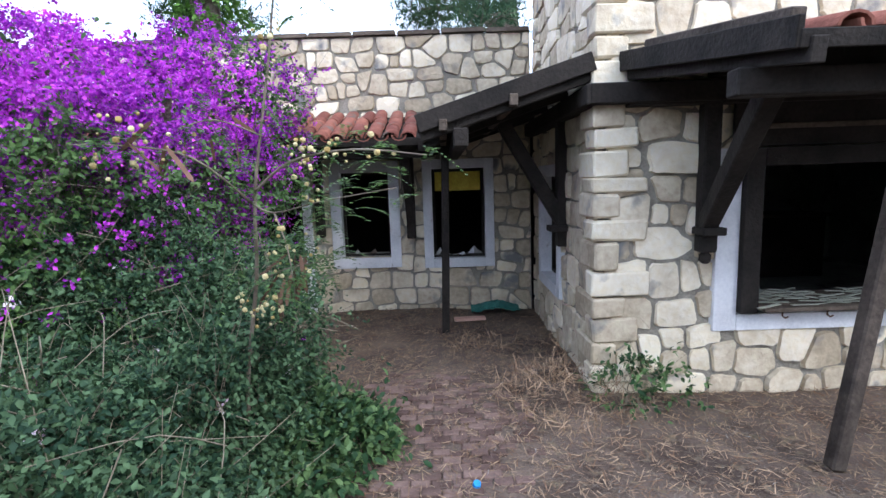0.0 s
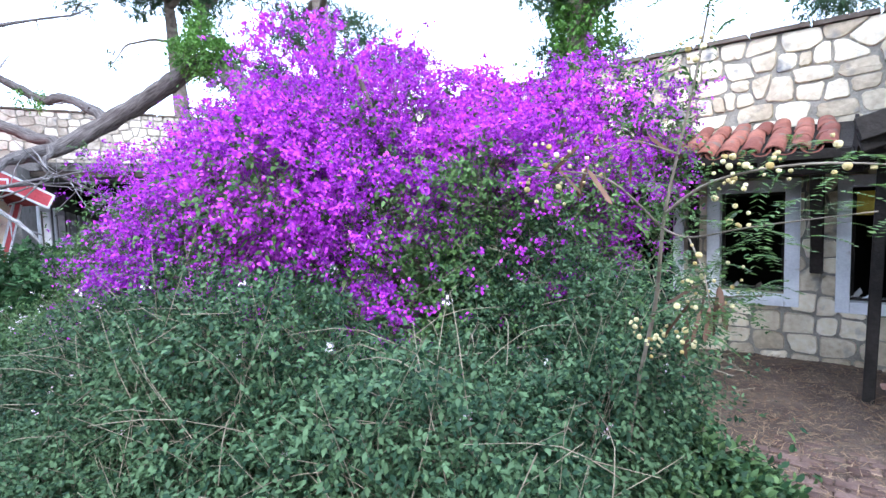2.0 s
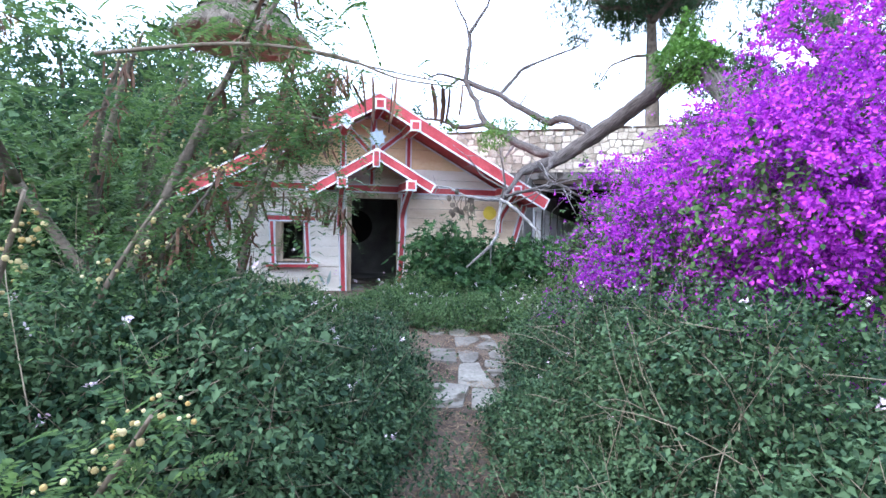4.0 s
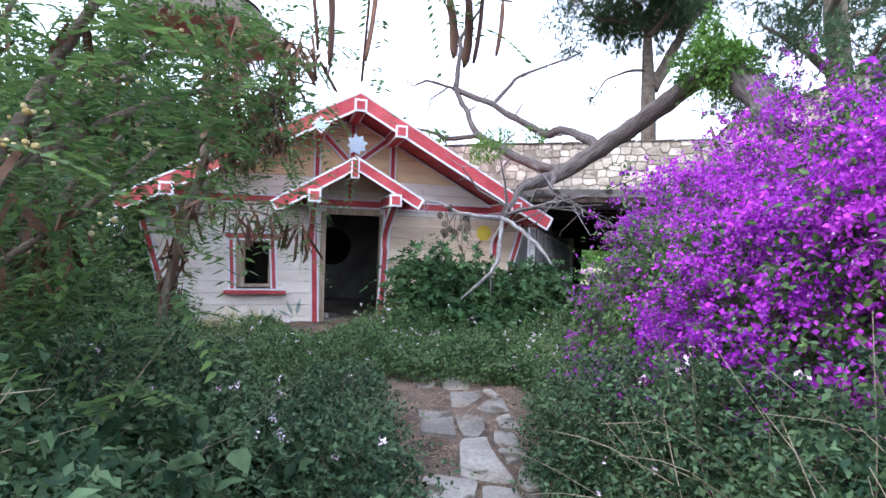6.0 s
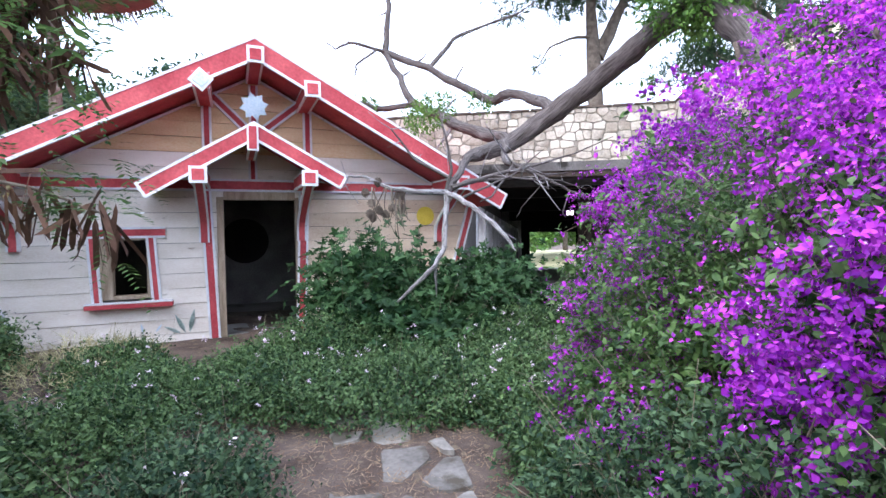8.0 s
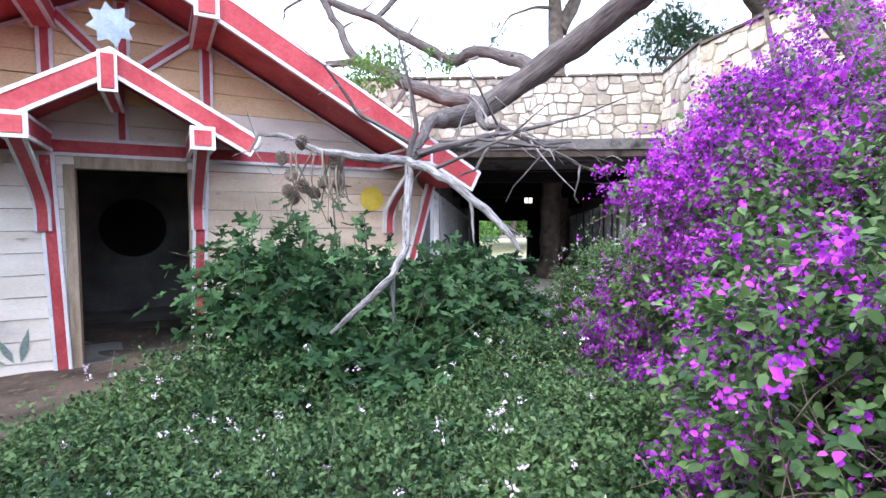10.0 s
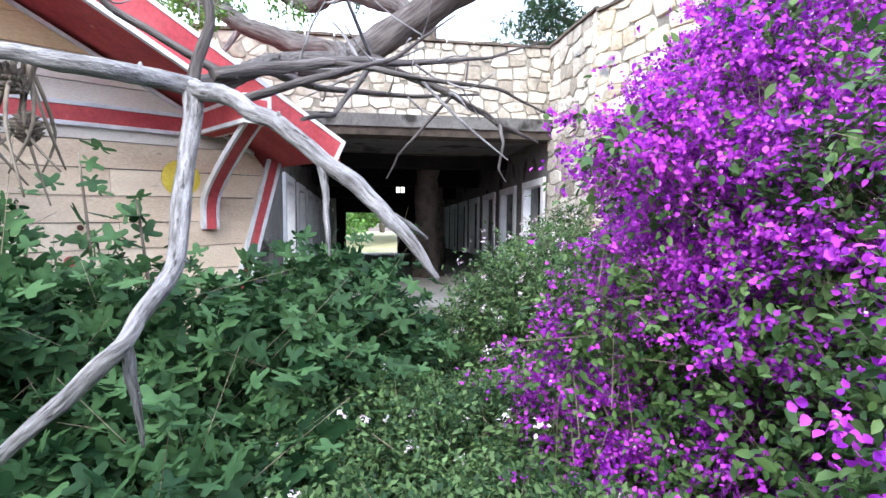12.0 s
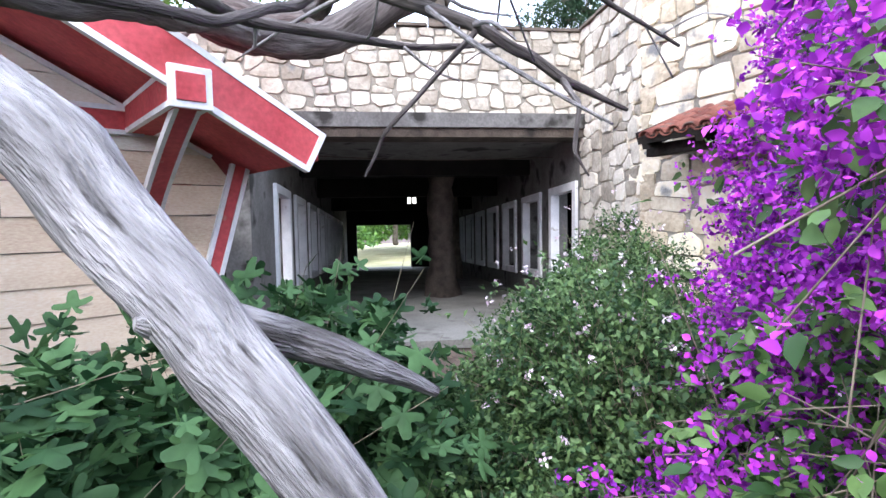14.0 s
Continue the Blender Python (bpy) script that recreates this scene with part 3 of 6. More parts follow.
win_1 = window("window_1", 5.86, -0.24, 0.57, 0.50, 1.74, 0.105, "white-framed window with broken glass and a yellow sheet")
win_2 = window("window_2", 5.86, -1.30, -0.51, 0.52, 1.74, 0.12, "white-framed window with broken glass")
win_3 = window("window_3", 1.05, 4.41, 5.36, 0.42, 1.62, 0.11, "white-framed side window", axis='x')
yb = box_bm(-0.10, 0.43, 5.99, 5.996, 1.38, 1.60)
part("yellow_sheet", yb, YELLOW, win_1, "torn yellow plastic sheet")
for wx0, wx1, wt, sd in ((-0.13, 0.46, win_1, 1), (-1.17, -0.64, win_2, 2)):
    rr = random.Random(sd)
    for i in range(9):
        sx = rr.uniform(wx0 + .02, wx1 - .02)
        lean, sh, wd = rr.uniform(-.06, .06), rr.choice((.015, .02, .03, .03, .05, .09)), rr.uniform(.02, .06)
        sb = bmesh.new()
        sy = rr.uniform(5.87, 5.97)
        vs = [sb.verts.new(p) for p in ((sx - wd, sy, 0.632), (sx + wd, sy + .03, 0.632), (sx + wd * .6 + lean, sy + .03, 0.632 + sh * .5), (sx + lean, sy + .04, 0.632 + sh))]
        vt = [sb.verts.new(v.co + Vector((0, 0.006, 0))) for v in vs]
        sb.faces.new(vs)
        sb.faces.new(vt[::-1])
        for k in range(4):
            sb.faces.new((vs[k], vs[(k + 1) % 4], vt[(k + 1) % 4], vt[k]))
        part("glass_shard", sb, rr.choice((SLAB, GREYWOOD, TRIMWHITE)), wt)
# doorway at the end of the wing, with its white frame
door_1 = thing("door_1", label="dark doorway with a white painted frame", category="doorway", kind="structure")
part("jamb", box_bm(-1.62, -1.52, 5.79, 6.0, 0, 1.85, 0.004), WHITE, door_1)
part("jamb", box_bm(-2.80, -2.70, 5.79, 6.0, 0, 1.85, 0.004), WHITE, door_1)
part("lintel", box_bm(-2.70, -1.62, 5.79, 6.0, 1.75, 1.85, 0.004), WHITE, door_1)

# wide window of the front wall: white margin, heavy dark frame, splintered board on the sill
win_4 = thing("window_4", label="wide open window with a heavy dark frame and white margin", category="window", kind="structure")
for n, x0, x1, z0, z1, y0, y1, m in (("margin", 1.82, 1.98, 0.42, 1.66, 3.385, 3.60, WHITE), ("margin", 1.98, 3.54, 0.42, 0.535, 3.385, 3.60, WHITE), ("margin", 3.54, 3.68, 0.42, 1.66, 3.385, 3.60, WHITE),
                                     ("frame_post", 1.98, 2.10, 0.55, 1.66, 3.335, 3.56, DARKWOOD), ("frame_post", 3.42, 3.54, 0.55, 1.66, 3.335, 3.56, DARKWOOD), ("frame_head", 2.10, 3.42, 1.54, 1.66, 3.335, 3.56, DARKWOOD),
                                     ("head_board", 1.90, 5.2, 1.665, 1.95, 3.36, 3.39, DARKWOOD), ("head_strip", 1.92, 5.2, 1.775, 1.81, 3.345, 3.358, GREYWOOD),
                                     ("sill_board", 2.10, 3.42, 0.575, 0.605, 3.26, 3.74, GREYWOOD)):
    part(n, box_bm(x0, x1, y0, y1, z0, z1, 0.005), m, win_4)
rr = random.Random(5)
for i in range(70):
    cx, cy = rr.uniform(2.13, 3.38), rr.uniform(3.27, 3.72)
    sb = box_bm(-.09, .09, -.012, .012, 0, .006, m=pose(cx, cy, 0.606 + rr.random() * .02, rr.uniform(-8, 8), rr.uniform(-8, 8), rr.uniform(-30, 30)))
    part("splinter", sb, CHIPS, win_4)
for hx in (2.24, 2.54, 2.87):
    part("hook", tube_bm([(hx, 3.30, .57), (hx, 3.30, .54), (hx + .02, 3.30, .525), (hx + .04, 3.30, .535)], [.006] * 4, 5), IRON, win_4)

# rooms behind the windows
def room(name, x0, x1, y0, y1, z0, z1, label, mats=PLASTER_DARK, skip=()):
    t = thing(name, label=label, category="room", kind="structure")
    for n, b in (("back", (x0, x1, y1, y1 + .1, z0, z1)), ("left", (x0 - .1, x0, y0, y1 + .1, z0, z1)), ("right", (x1, x1 + .1, y0, y1 + .1, z0, z1)), ("top", (x0 - .1, x1 + .1, y0, y1 + .1, z1, z1 + .1)), ("floor", (x0, x1, y0, y1, z0 - .06, z0))):
        if n not in skip:
            part("room_" + n, box_bm(*b), mats, t)
    return t


# first room: its lack of light is put into the black wall colour
room("inner_room", -2.88, 1.3, 6.22, 9.2, 0.02, 2.6, "unlit room behind the broken windows, its darkness painted black", BLACK)
room("inner_room", 1.48, 6.4, 3.80, 8.4, 0.02, 2.8, "dim plastered room behind the wide window", PLASTER_GREY)
counter = thing("counter", label="dark low counter in the dim room", category="counter")
part("counter_body", box_bm(2.3, 5.2, 6.9, 7.4, 0.02, 0.85, .01), DARKWOOD, counter)
part("counter_top", box_bm(2.25, 5.25, 6.85, 7.45, 0.85, 0.90, .006), GREYWOOD, counter)
# closing walls of the blocks
for n, b in (("wall_closing_a", (6.5, 6.8, 3.4, 9.6, 0, 4.6)), ("wall_closing_b", (-2.9, 6.8, 9.4, 9.7, 0, 3.05))):
    tagged(part(n, box_bm(*b), MORTAR, kind="structure"), "plain closing wall of the building")


# ---- lean-to roofs ----
def tile_mesh(r=0.075, length=0.40):
    bm = bmesh.new()
    rows = []
    for y, rad in ((0, r), (length, r * 0.86)):
        rows.append([bm.verts.new((math.cos(a) * rad, y, math.sin(a) * rad * 0.75)) for a in np.linspace(0, math.pi, 7)])
        rows.append([bm.verts.new((math.cos(a) * (rad - .014), y, math.sin(a) * (rad - .014) * 0.75)) for a in np.linspace(0, math.pi, 7)])
    o0, i0, o1, i1 = rows
    for k in range(6):
        bm.faces.new((o0[k], o0[k + 1], o1[k + 1], o1[k])).smooth = True
        bm.faces.new((i0[k + 1], i0[k], i1[k], i1[k + 1])).smooth = True
        bm.faces.new((o0[k + 1], o0[k], i0[k], i0[k + 1]))
    me = bpy.data.meshes.new("roof_tile")
    bm.to_mesh(me)
    bm.free()
    me.materials.append(TILE)
    return me


TILE_MESH = tile_mesh()


def lean_to(name, eave0, eave1, run, rise, label, rows=3, brace_at=(), tiles=True, rafters=0.55, rake=True, tile_from=0.0):
    """A tiled lean-to. eave0 to eave1: the low edge; run: the way up to the wall (x, y); rise: how far the roof climbs."""
    t = thing(name, label=label, category="lean-to roof", kind="structure")
    e0, e1 = Vector(eave0), Vector(eave1)
    upv = Vector((run[0], run[1], rise))
    u = (e1 - e0).normalized()
    nrm = u.cross(upv).normalized()
    if nrm.z < 0:
        nrm = -nrm
    L = (e1 - e0).length

    def at(s, k, h):
        return e0 + u * s + upv * k + nrm * h
    # boarding
    nb = max(int(upv.length / 0.16), 2)
    for i in range(nb):
        part("roof_board", bar_bm(at(0, (i + .5) / nb, .012), at(L, (i + .5) / nb, .012), upv.length / nb - .004, 0.02, 0, up=nrm), DARKWOOD, t)
    # rafters under the boards
    k = int(L / rafters)
    for i in range(k + 1):
        s = L * i / max(k, 1)
        s = min(max(s, .05), L - .05)
        part("rafter", bar_bm(at(s, -0.06, -0.05), at(s, 1.0, -0.05), 0.07, 0.10, .005, up=nrm), DARKWOOD, t)
    part("eave_beam", bar_bm(at(-.06, 0.16, -0.16), at(L + .06, 0.16, -0.16), 0.10, 0.12, .008), DARKWOOD, t)
    part("wall_beam", bar_bm(at(0, 0.95, -0.20), at(L, 0.95, -0.20), 0.10, 0.14, .008), DARKWOOD, t)
    part("fascia", bar_bm(at(-.02, -0.045, -0.01), at(L + .02, -0.045, -0.01), 0.025, 0.07, .004, up=nrm), DARKWOOD, t)
    if rake:
        for s in (-.02, L + .02):
            part("rake_board", bar_bm(at(s, -0.05, 0.015), at(s, 1.0, 0.015), 0.03, 0.12, .004, up=nrm), DARKWOOD, t)
    if tiles:
        cols = int((L - tile_from) / 0.165)
        away = Matrix((u, upv.normalized(), nrm)).transposed().to_4x4()
        if u.cross(upv).z < 0:
            away = Matrix((-u, upv.normalized(), nrm)).transposed().to_4x4()
        step = upv.length / rows
        for c in range(cols):
            for r in range(rows):
                ob = new("roof_tile", TILE_MESH)
                ob.parent = t
                p = at(tile_from + 0.09 + c * 0.165, 0, 0.03 + 0.006 * r) + upv.normalized() * (r * step - .06)
                ob.matrix_basis = Matrix.Translation(p) @ away @ pose(0, 0, 0, random.uniform(1, 4), 0, random.uniform(-3, 3)) @ Matrix.Diagonal((1, step / 0.40 * 1.12, 1, 1))
                if r == 0 and c < cols - 1:
                    ob = new("roof_tile", TILE_MESH)
                    ob.parent = t
                    ob.matrix_basis = Matrix.Translation(p + u * 0.0825 + nrm * 0.025) @ away @ pose(0, 0, 0, 0, 180, 0)
    return t


def brace(parent, foot, head, w=0.09):
    """A slanting timber from the wall up to the eave, with a carved wall piece below it."""
    part("brace", bar_bm(foot, head, w, w + .02, .008), DARKWOOD, parent)


porch_back = lean_to("porch_roof", (-4.2, 4.85, 1.92), (-0.14, 4.85, 1.90), (0, 1.0), 0.30, "red clay-tiled lean-to on dark timbers over the windows")
porch_side = lean_to("porch_roof", (-0.10, 5.80, 1.885), (-0.10, 3.42, 1.885), (1.10, 0), 0.345, "dark timber lean-to beside the taller block", tiles=False, rafters=0.6)
for k in (0.10, 0.52):
    px, pz = -0.10 + 1.10 * k, 1.885 + 0.345 * k - .05
    part("purlin", bar_bm((px, 3.36, pz), (px, 5.6, pz), .055, .075, .005), GREYWOOD, porch_side)
porch_front = lean_to("porch_roof", (1.36, 2.05, 2.02), (6.0, 2.05, 2.02), (-0.17, 1.36), 0.20, "dark timber lean-to with red tiles over the wide window", rows=3, tile_from=0.10)
part("rake_trough", bar_bm((1.37, 2.03, 2.085), (1.23, 3.10, 2.245), .07, .085, .006), BEAMWOOD, porch_front)
part("corner_beam", box_bm(0.95, 6.3, 3.30, 3.425, 1.96, 2.09, .008), DARKWOOD, porch_front)
part("corner_beam", box_bm(0.925, 1.035, 3.31, 5.8, 1.96, 2.09, .008), DARKWOOD, porch_side)
brace(porch_side, (1.0, 4.30, 1.12), (0.50, 4.28, 1.96))
part("wall_post", box_bm(0.95, 1.035, 4.25, 4.36, 0.92, 1.96, .008), DARKWOOD, porch_side)
part("brace_block", box_bm(0.88, 1.035, 4.22, 4.38, 1.05, 1.10, .006), DARKWOOD, porch_side)
brace(porch_front, (1.74, 3.36, 1.16), (1.58, 2.46, 1.95), .10)
part("wall_post", box_bm(1.69, 1.80, 3.32, 3.425, 0.98, 1.97, .01), DARKWOOD, porch_front)
part("post_tip", bar_bm((1.745, 3.372, .98), (1.745, 3.38, .90), .07, .07, .02, up=(0, 1, 0)), DARKWOOD, porch_front)
part("brace_block", box_bm(1.67, 1.82, 3.25, 3.425, 1.10, 1.15, .006), DARKWOOD, porch_front)
part("wall_post", box_bm(-0.43, -0.33, 5.72, 5.83, 0.86, 1.95, .01), DARKWOOD, porch_back)
part("brace", bar_bm((-0.38, 5.72, 1.08), (-0.38, 5.1, 1.86), .09, .10, .008), DARKWOOD, porch_back)
part("wall_post", box_bm(-1.46, -1.37, 5.72, 5.83, 0.9, 1.95, .01), DARKWOOD, porch_back)
post_1 = tagged(part("porch_post", bar_bm((-0.02, 4.95, -.03), (0.03, 4.95, 1.96), .075, .075, .008, up=(0, 1, 0)), DARKWOOD), "dark slender timber post under the lean-to", "post")
post_2 = tagged(part("porch_post", bar_bm((1.98, 2.45, -.03), (2.25, 2.43, 1.98), .08, .08, .01, up=(0, 1, 0)), BEAMWOOD), "leaning weathered timber post under the lean-to", "post")
# far end of the lean-to on the wing wall
porch_far = lean_to("porch_roof", (-11.2, 6.18, 2.24), (-9.3, 5.97, 2.24), (0.08, 0.70), 0.26, "dark timber lean-to with red tiles on the wing wall")


# ---- paving at the start ----
pav = thing("brick_paving", label="worn brown brick paving half covered by litter", category="paving", kind="structure")
rr = random.Random(3)
bm0 = box_bm(-.050, .050, -.031, .031, -.05, .012, .006)
bme = bpy.data.meshes.new("paving_brick")
bm0.to_mesh(bme)
bm0.free()
bme.materials.append(BRICK)
for i in range(13):
    for j in range(28):
        x, y = -0.85 + i * 0.106 + (j % 2) * 0.05, 2.05 + j * 0.067
        if rr.random() < 0.10 or (x + .2) ** 2 / .40 + (y - 2.95) ** 2 / .85 > 1 + rr.uniform(-.35, .3):
            continue
        ob = new("paving_brick", bme)
        ob.parent = pav
        ob.matrix_basis = pose(x, y, ground_z(x, y) + rr.uniform(-.008, .010), rr.uniform(-2.5, 2.5), rr.uniform(-1.5, 1.5), rr.uniform(-2, 2))

# stone path to the house
path = thing("stone_path", label="broken pale flagstone path between the bushes", category="path", kind="structure")
for k, poly in enumerate(rubble(3.3, 0.0, .85, [], 0.40, 0.30, 77, 0.1)):
    if rr.random() < .25:
        continue
    poly = [(p[0] + rr.uniform(-.06, .06), p[1] + rr.uniform(-.05, .05)) for p in poly]
    me = stone_mesh(poly, 0.03, 0.012, rr, lambda x, z, d: Vector((-4.35 - x, 0.06 + z + 0.02 * x, ground_z(-4.35 - x, z) + 0.010 + d)))
    ob = new("flagstone", me)
    ob.data.materials.append(PATHSTONE)
    ob.parent = path
    me.flip_normals()


# ---- the painted house ----
house = thing("wooden_house", None, "derelict cream plank house with red and white gable trim", "house")
SLOPE, RIDGE, HALF = 0.535, 3.73, 3.34
OUT = 1.05  # how far the eaves stand out


def hl(s, o, z):
    """Local place: s along the front (right as one faces it), o outwards."""
    return Vector((s, -o, z))


# local frame: x along the front to the right, y inwards
house.matrix_world = Matrix.Translation((-11.42, -0.904, 0)) @ Matrix(((-math.sin(radians(10)), -math.cos(radians(10)), 0, 0), (math.cos(radians(10)), -math.sin(radians(10)), 0, 0), (0, 0, 1, 0), (0, 0, 0, 1)))


def hbox(name, s0, s1, o0, o1, z0, z1, mat, parent=house, bevel=0.005, label=""):
    return part(name, box_bm(s0, s1, -o1, -o0, z0, z1, bevel), mat, parent, label)


def hbar(name, a, b, w, h, mat, parent=house, up=(0, 0, 1), label=""):
    return part(name, bar_bm(hl(*a), hl(*b), w, h, .004, up=up), mat, parent, label)


HOLES = [(-0.47, 0.60, -0.3, 1.98), (-1.98, -1.38, 0.58, 1.43)]


def wall_end(z):
    """Half the width of the front at a height: the corners lean outwards to the top."""
    return 2.95 + 0.29 * max(z, 0)


z = -0.16
rr = random.Random(9)
while z < RIDGE - 0.05:
    h = 0.213
    top = z + h - .006
    spans = [(-min(wall_end(z), (RIDGE - z) / SLOPE), min(wall_end(z), (RIDGE - z) / SLOPE))]
    for a, b, q0, q1 in HOLES:
        if z + h > q0 + .02 and z < q1 - .02:
            spans = [t for s, e in spans for t in ((s, min(e, a)), (max(s, b), e)) if t[1] - t[0] > .02]
    for s, e in spans:
        cuts = [s] + ([rr.uniform(s + .5, e - .5)] if e - s > 2.2 and z < 1.6 else []) + [e]
        for c0, c1 in zip(cuts, cuts[1:]):
            bm = bmesh.new()
            o0, o1 = .030, .016
            sh = max((RIDGE - top) / SLOPE, .02)
            edge = min(wall_end(top), sh)
            t0 = -edge if c0 == s and s < -2 or c0 < -edge else c0 + .002
            t1 = edge if c1 == e and e > 2 or c1 > edge else c1 - .002
            warp = rr.uniform(-.004, .004)
            ring = [(c0 + .002, z + warp), (c1 - .002, z - warp), (t1, top - warp), (t0, top + warp)]
            fr = [bm.verts.new(hl(p, o0 if k < 2 else o1, q)) for k, (p, q) in enumerate(ring)]
            bk = [bm.verts.new(hl(p, -.02, q)) for p, q in ring]
            bm.faces.new(fr)
            bm.faces.new(bk[::-1])
            for k in range(4):
                bm.faces.new((fr[k], bk[k], bk[(k + 1) % 4], fr[(k + 1) % 4]))
            bmesh.ops.recalc_face_normals(bm, faces=bm.faces)
            if z > 2.05:
                paint = PALEPLANK if c1 < -.9 or (z < 2.6 and c0 < -1.0) else CREAM
            else:
                paint = PINKPLANK if c0 > .5 else PALEPLANK
            part("plank", bm, paint, house)
    z += h
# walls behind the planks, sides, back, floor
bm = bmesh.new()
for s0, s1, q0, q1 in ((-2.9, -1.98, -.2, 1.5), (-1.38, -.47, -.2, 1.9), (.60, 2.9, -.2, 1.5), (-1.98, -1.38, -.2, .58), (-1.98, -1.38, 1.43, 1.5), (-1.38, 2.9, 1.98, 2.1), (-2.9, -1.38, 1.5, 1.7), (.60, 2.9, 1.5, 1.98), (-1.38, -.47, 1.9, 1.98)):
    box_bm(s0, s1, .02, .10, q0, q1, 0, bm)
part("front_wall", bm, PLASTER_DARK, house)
bm = bmesh.new()
vs = [bm.verts.new(hl(s, -.03, q)) for s, q in ((-2.9, 1.99), (2.9, 1.99), (0, RIDGE - .08))]
vb = [bm.verts.new(v.co + Vector((0, .06, 0))) for v in vs]
bm.faces.new(vs), bm.faces.new(vb[::-1])
for k in range(3):
    bm.faces.new((vs[k], vb[k], vb[(k + 1) % 3], vs[(k + 1) % 3]))
part("gable_wall", bm, PLASTER_DARK, house)
for sg in (-1, 1):
    bm = bmesh.new()
    q = [(sg * 2.86, -.2), (sg * 2.94, -.2), (sg * 3.44, 1.75), (sg * 3.36, 1.75)]
    v0 = [bm.verts.new(hl(p, -.03, zz)) for p, zz in q]
    v1 = [bm.verts.new(hl(p, -5, zz)) for p, zz in q]
    bm.faces.new(v0), bm.faces.new(v1[::-1])
    for k in range(4):
        bm.faces.new((v0[k], v1[k], v1[(k + 1) % 4], v0[(k + 1) % 4]))
    bmesh.ops.recalc_face_normals(bm, faces=bm.faces)
    part("side_wall", bm, PALEPLANK, house)
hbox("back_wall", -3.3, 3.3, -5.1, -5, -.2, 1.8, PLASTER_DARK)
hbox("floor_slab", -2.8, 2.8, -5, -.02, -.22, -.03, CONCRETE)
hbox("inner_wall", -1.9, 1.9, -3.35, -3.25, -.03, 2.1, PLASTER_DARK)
hbox("attic_floor", -2.9, 2.9, -5, -.10, 2.12, 2.16, DARKWOOD)
# flat black disc drawn for the darkness of a round hole
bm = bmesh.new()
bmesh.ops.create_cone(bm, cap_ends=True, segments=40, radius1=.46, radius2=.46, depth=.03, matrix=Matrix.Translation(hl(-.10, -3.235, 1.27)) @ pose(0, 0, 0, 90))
part("round_opening", bm, BLACK, house, "black disc painting the dark of a round tunnel opening")
# roof sheets
for sg in (-1, 1):
    e = HALF + .26
    a = hl(0, 0, RIDGE + .06)
    bm = bmesh.new()
    q = [hl(0, OUT, RIDGE + .05), hl(0, -5.3, RIDGE + .05), hl(sg * e, -5.3, RIDGE + .05 - SLOPE * e), hl(sg * e, OUT, RIDGE + .05 - SLOPE * e)]
    v0 = [bm.verts.new(p) for p in q]
    v1 = [bm.verts.new(p + Vector((0, 0, .07))) for p in q]
    bm.faces.new(v0), bm.faces.new(v1[::-1])
    for k in range(4):
        bm.faces.new((v0[k], v1[k], v1[(k + 1) % 4], v0[(k + 1) % 4]))
    bmesh.ops.recalc_face_normals(bm, faces=bm.faces)
    part("roof", bm, RED, house, "faded red painted roof boards")


def barge(s_apex, z_apex, s_tip, z_tip, o, w=0.23, tag="bargeboard"):
    """A red gable board with white edges, from the apex to the tip."""
    d = Vector((s_tip - s_apex, z_tip - z_apex))
    L = d.length
    d /= L
    nrm = Vector((-d.y, d.x))
    if nrm.y < 0:
        nrm = -nrm

    def slab(name, k0, k1, n0, n1, o0, o1, mat, par):
        bm = bmesh.new()
        # plumb cut at the apex
        def p(k, n):
            q = Vector((s_apex, z_apex)) + d * k + nrm * n
            if k <= 0:
                q = Vector((s_apex, z_apex)) + nrm * n + d * ((0 - (nrm * n).x) / d.x)
            return q
        ring = [p(k0, n0), p(k1, n0), p(k1, n1), p(k0, n1)]
        f0 = [bm.verts.new(hl(q.x, o1, q.y)) for q in ring]
        f1 = [bm.verts.new(hl(q.x, o0, q.y)) for q in ring]
        bm.faces.new(f0), bm.faces.new(f1[::-1])
        for k in range(4):
            bm.faces.new((f0[k], f1[k], f1[(k + 1) % 4], f0[(k + 1) % 4]))
        bmesh.ops.recalc_face_normals(bm, faces=bm.faces)
        return part(name, bm, mat, par)
    b = slab(tag, 0, L, -w, 0, o, o + .035, RED, house)
    slab("edge_strip", 0, L, -.028, .004, o - .004, o + .042, TRIMWHITE, b)
    slab("edge_strip", 0, L, -w - .004, -w + .028, o - .004, o + .042, TRIMWHITE, b)
    slab("edge_strip", L - .028, L + .006, -w, 0, o - .004, o + .044, TRIMWHITE, b)
    return b


def beam_end(s, z, o=1.10, r=0.105, mat=RED, turn=0, tall=None):
    """A square timber end, red with a white border, sticking out under the roof."""
    h = tall or r
    t = hbar("beam", (s, .03, z), (s, o, z), r * 2 - .02, h * 2 - .02, RED)
    for dx in (-r + .022, r - .022):
        for dz in (-h + .022, h - .022):
            part("edge_strip", bar_bm(hl(s + dx, .03, z + dz), hl(s + dx, o - .005, z + dz), .03, .03, 0), TRIMWHITE, t)
    m = Matrix.Translation(hl(s, o + .005, z)) @ pose(0, 0, 0, 0, turn, 0)
    part("end_plate", box_bm(-r, r, -.012, .012, -h, h, .003, m=m), TRIMWHITE, t)
    m2 = Matrix.Translation(hl(s, o + .02, z)) @ pose(0, 0, 0, 0, turn, 0)
    part("end_face", box_bm(-r * .66, r * .66, -.006, .006, -h + r * .34, h - r * .34, .002, m=m2), mat, t)
    return t


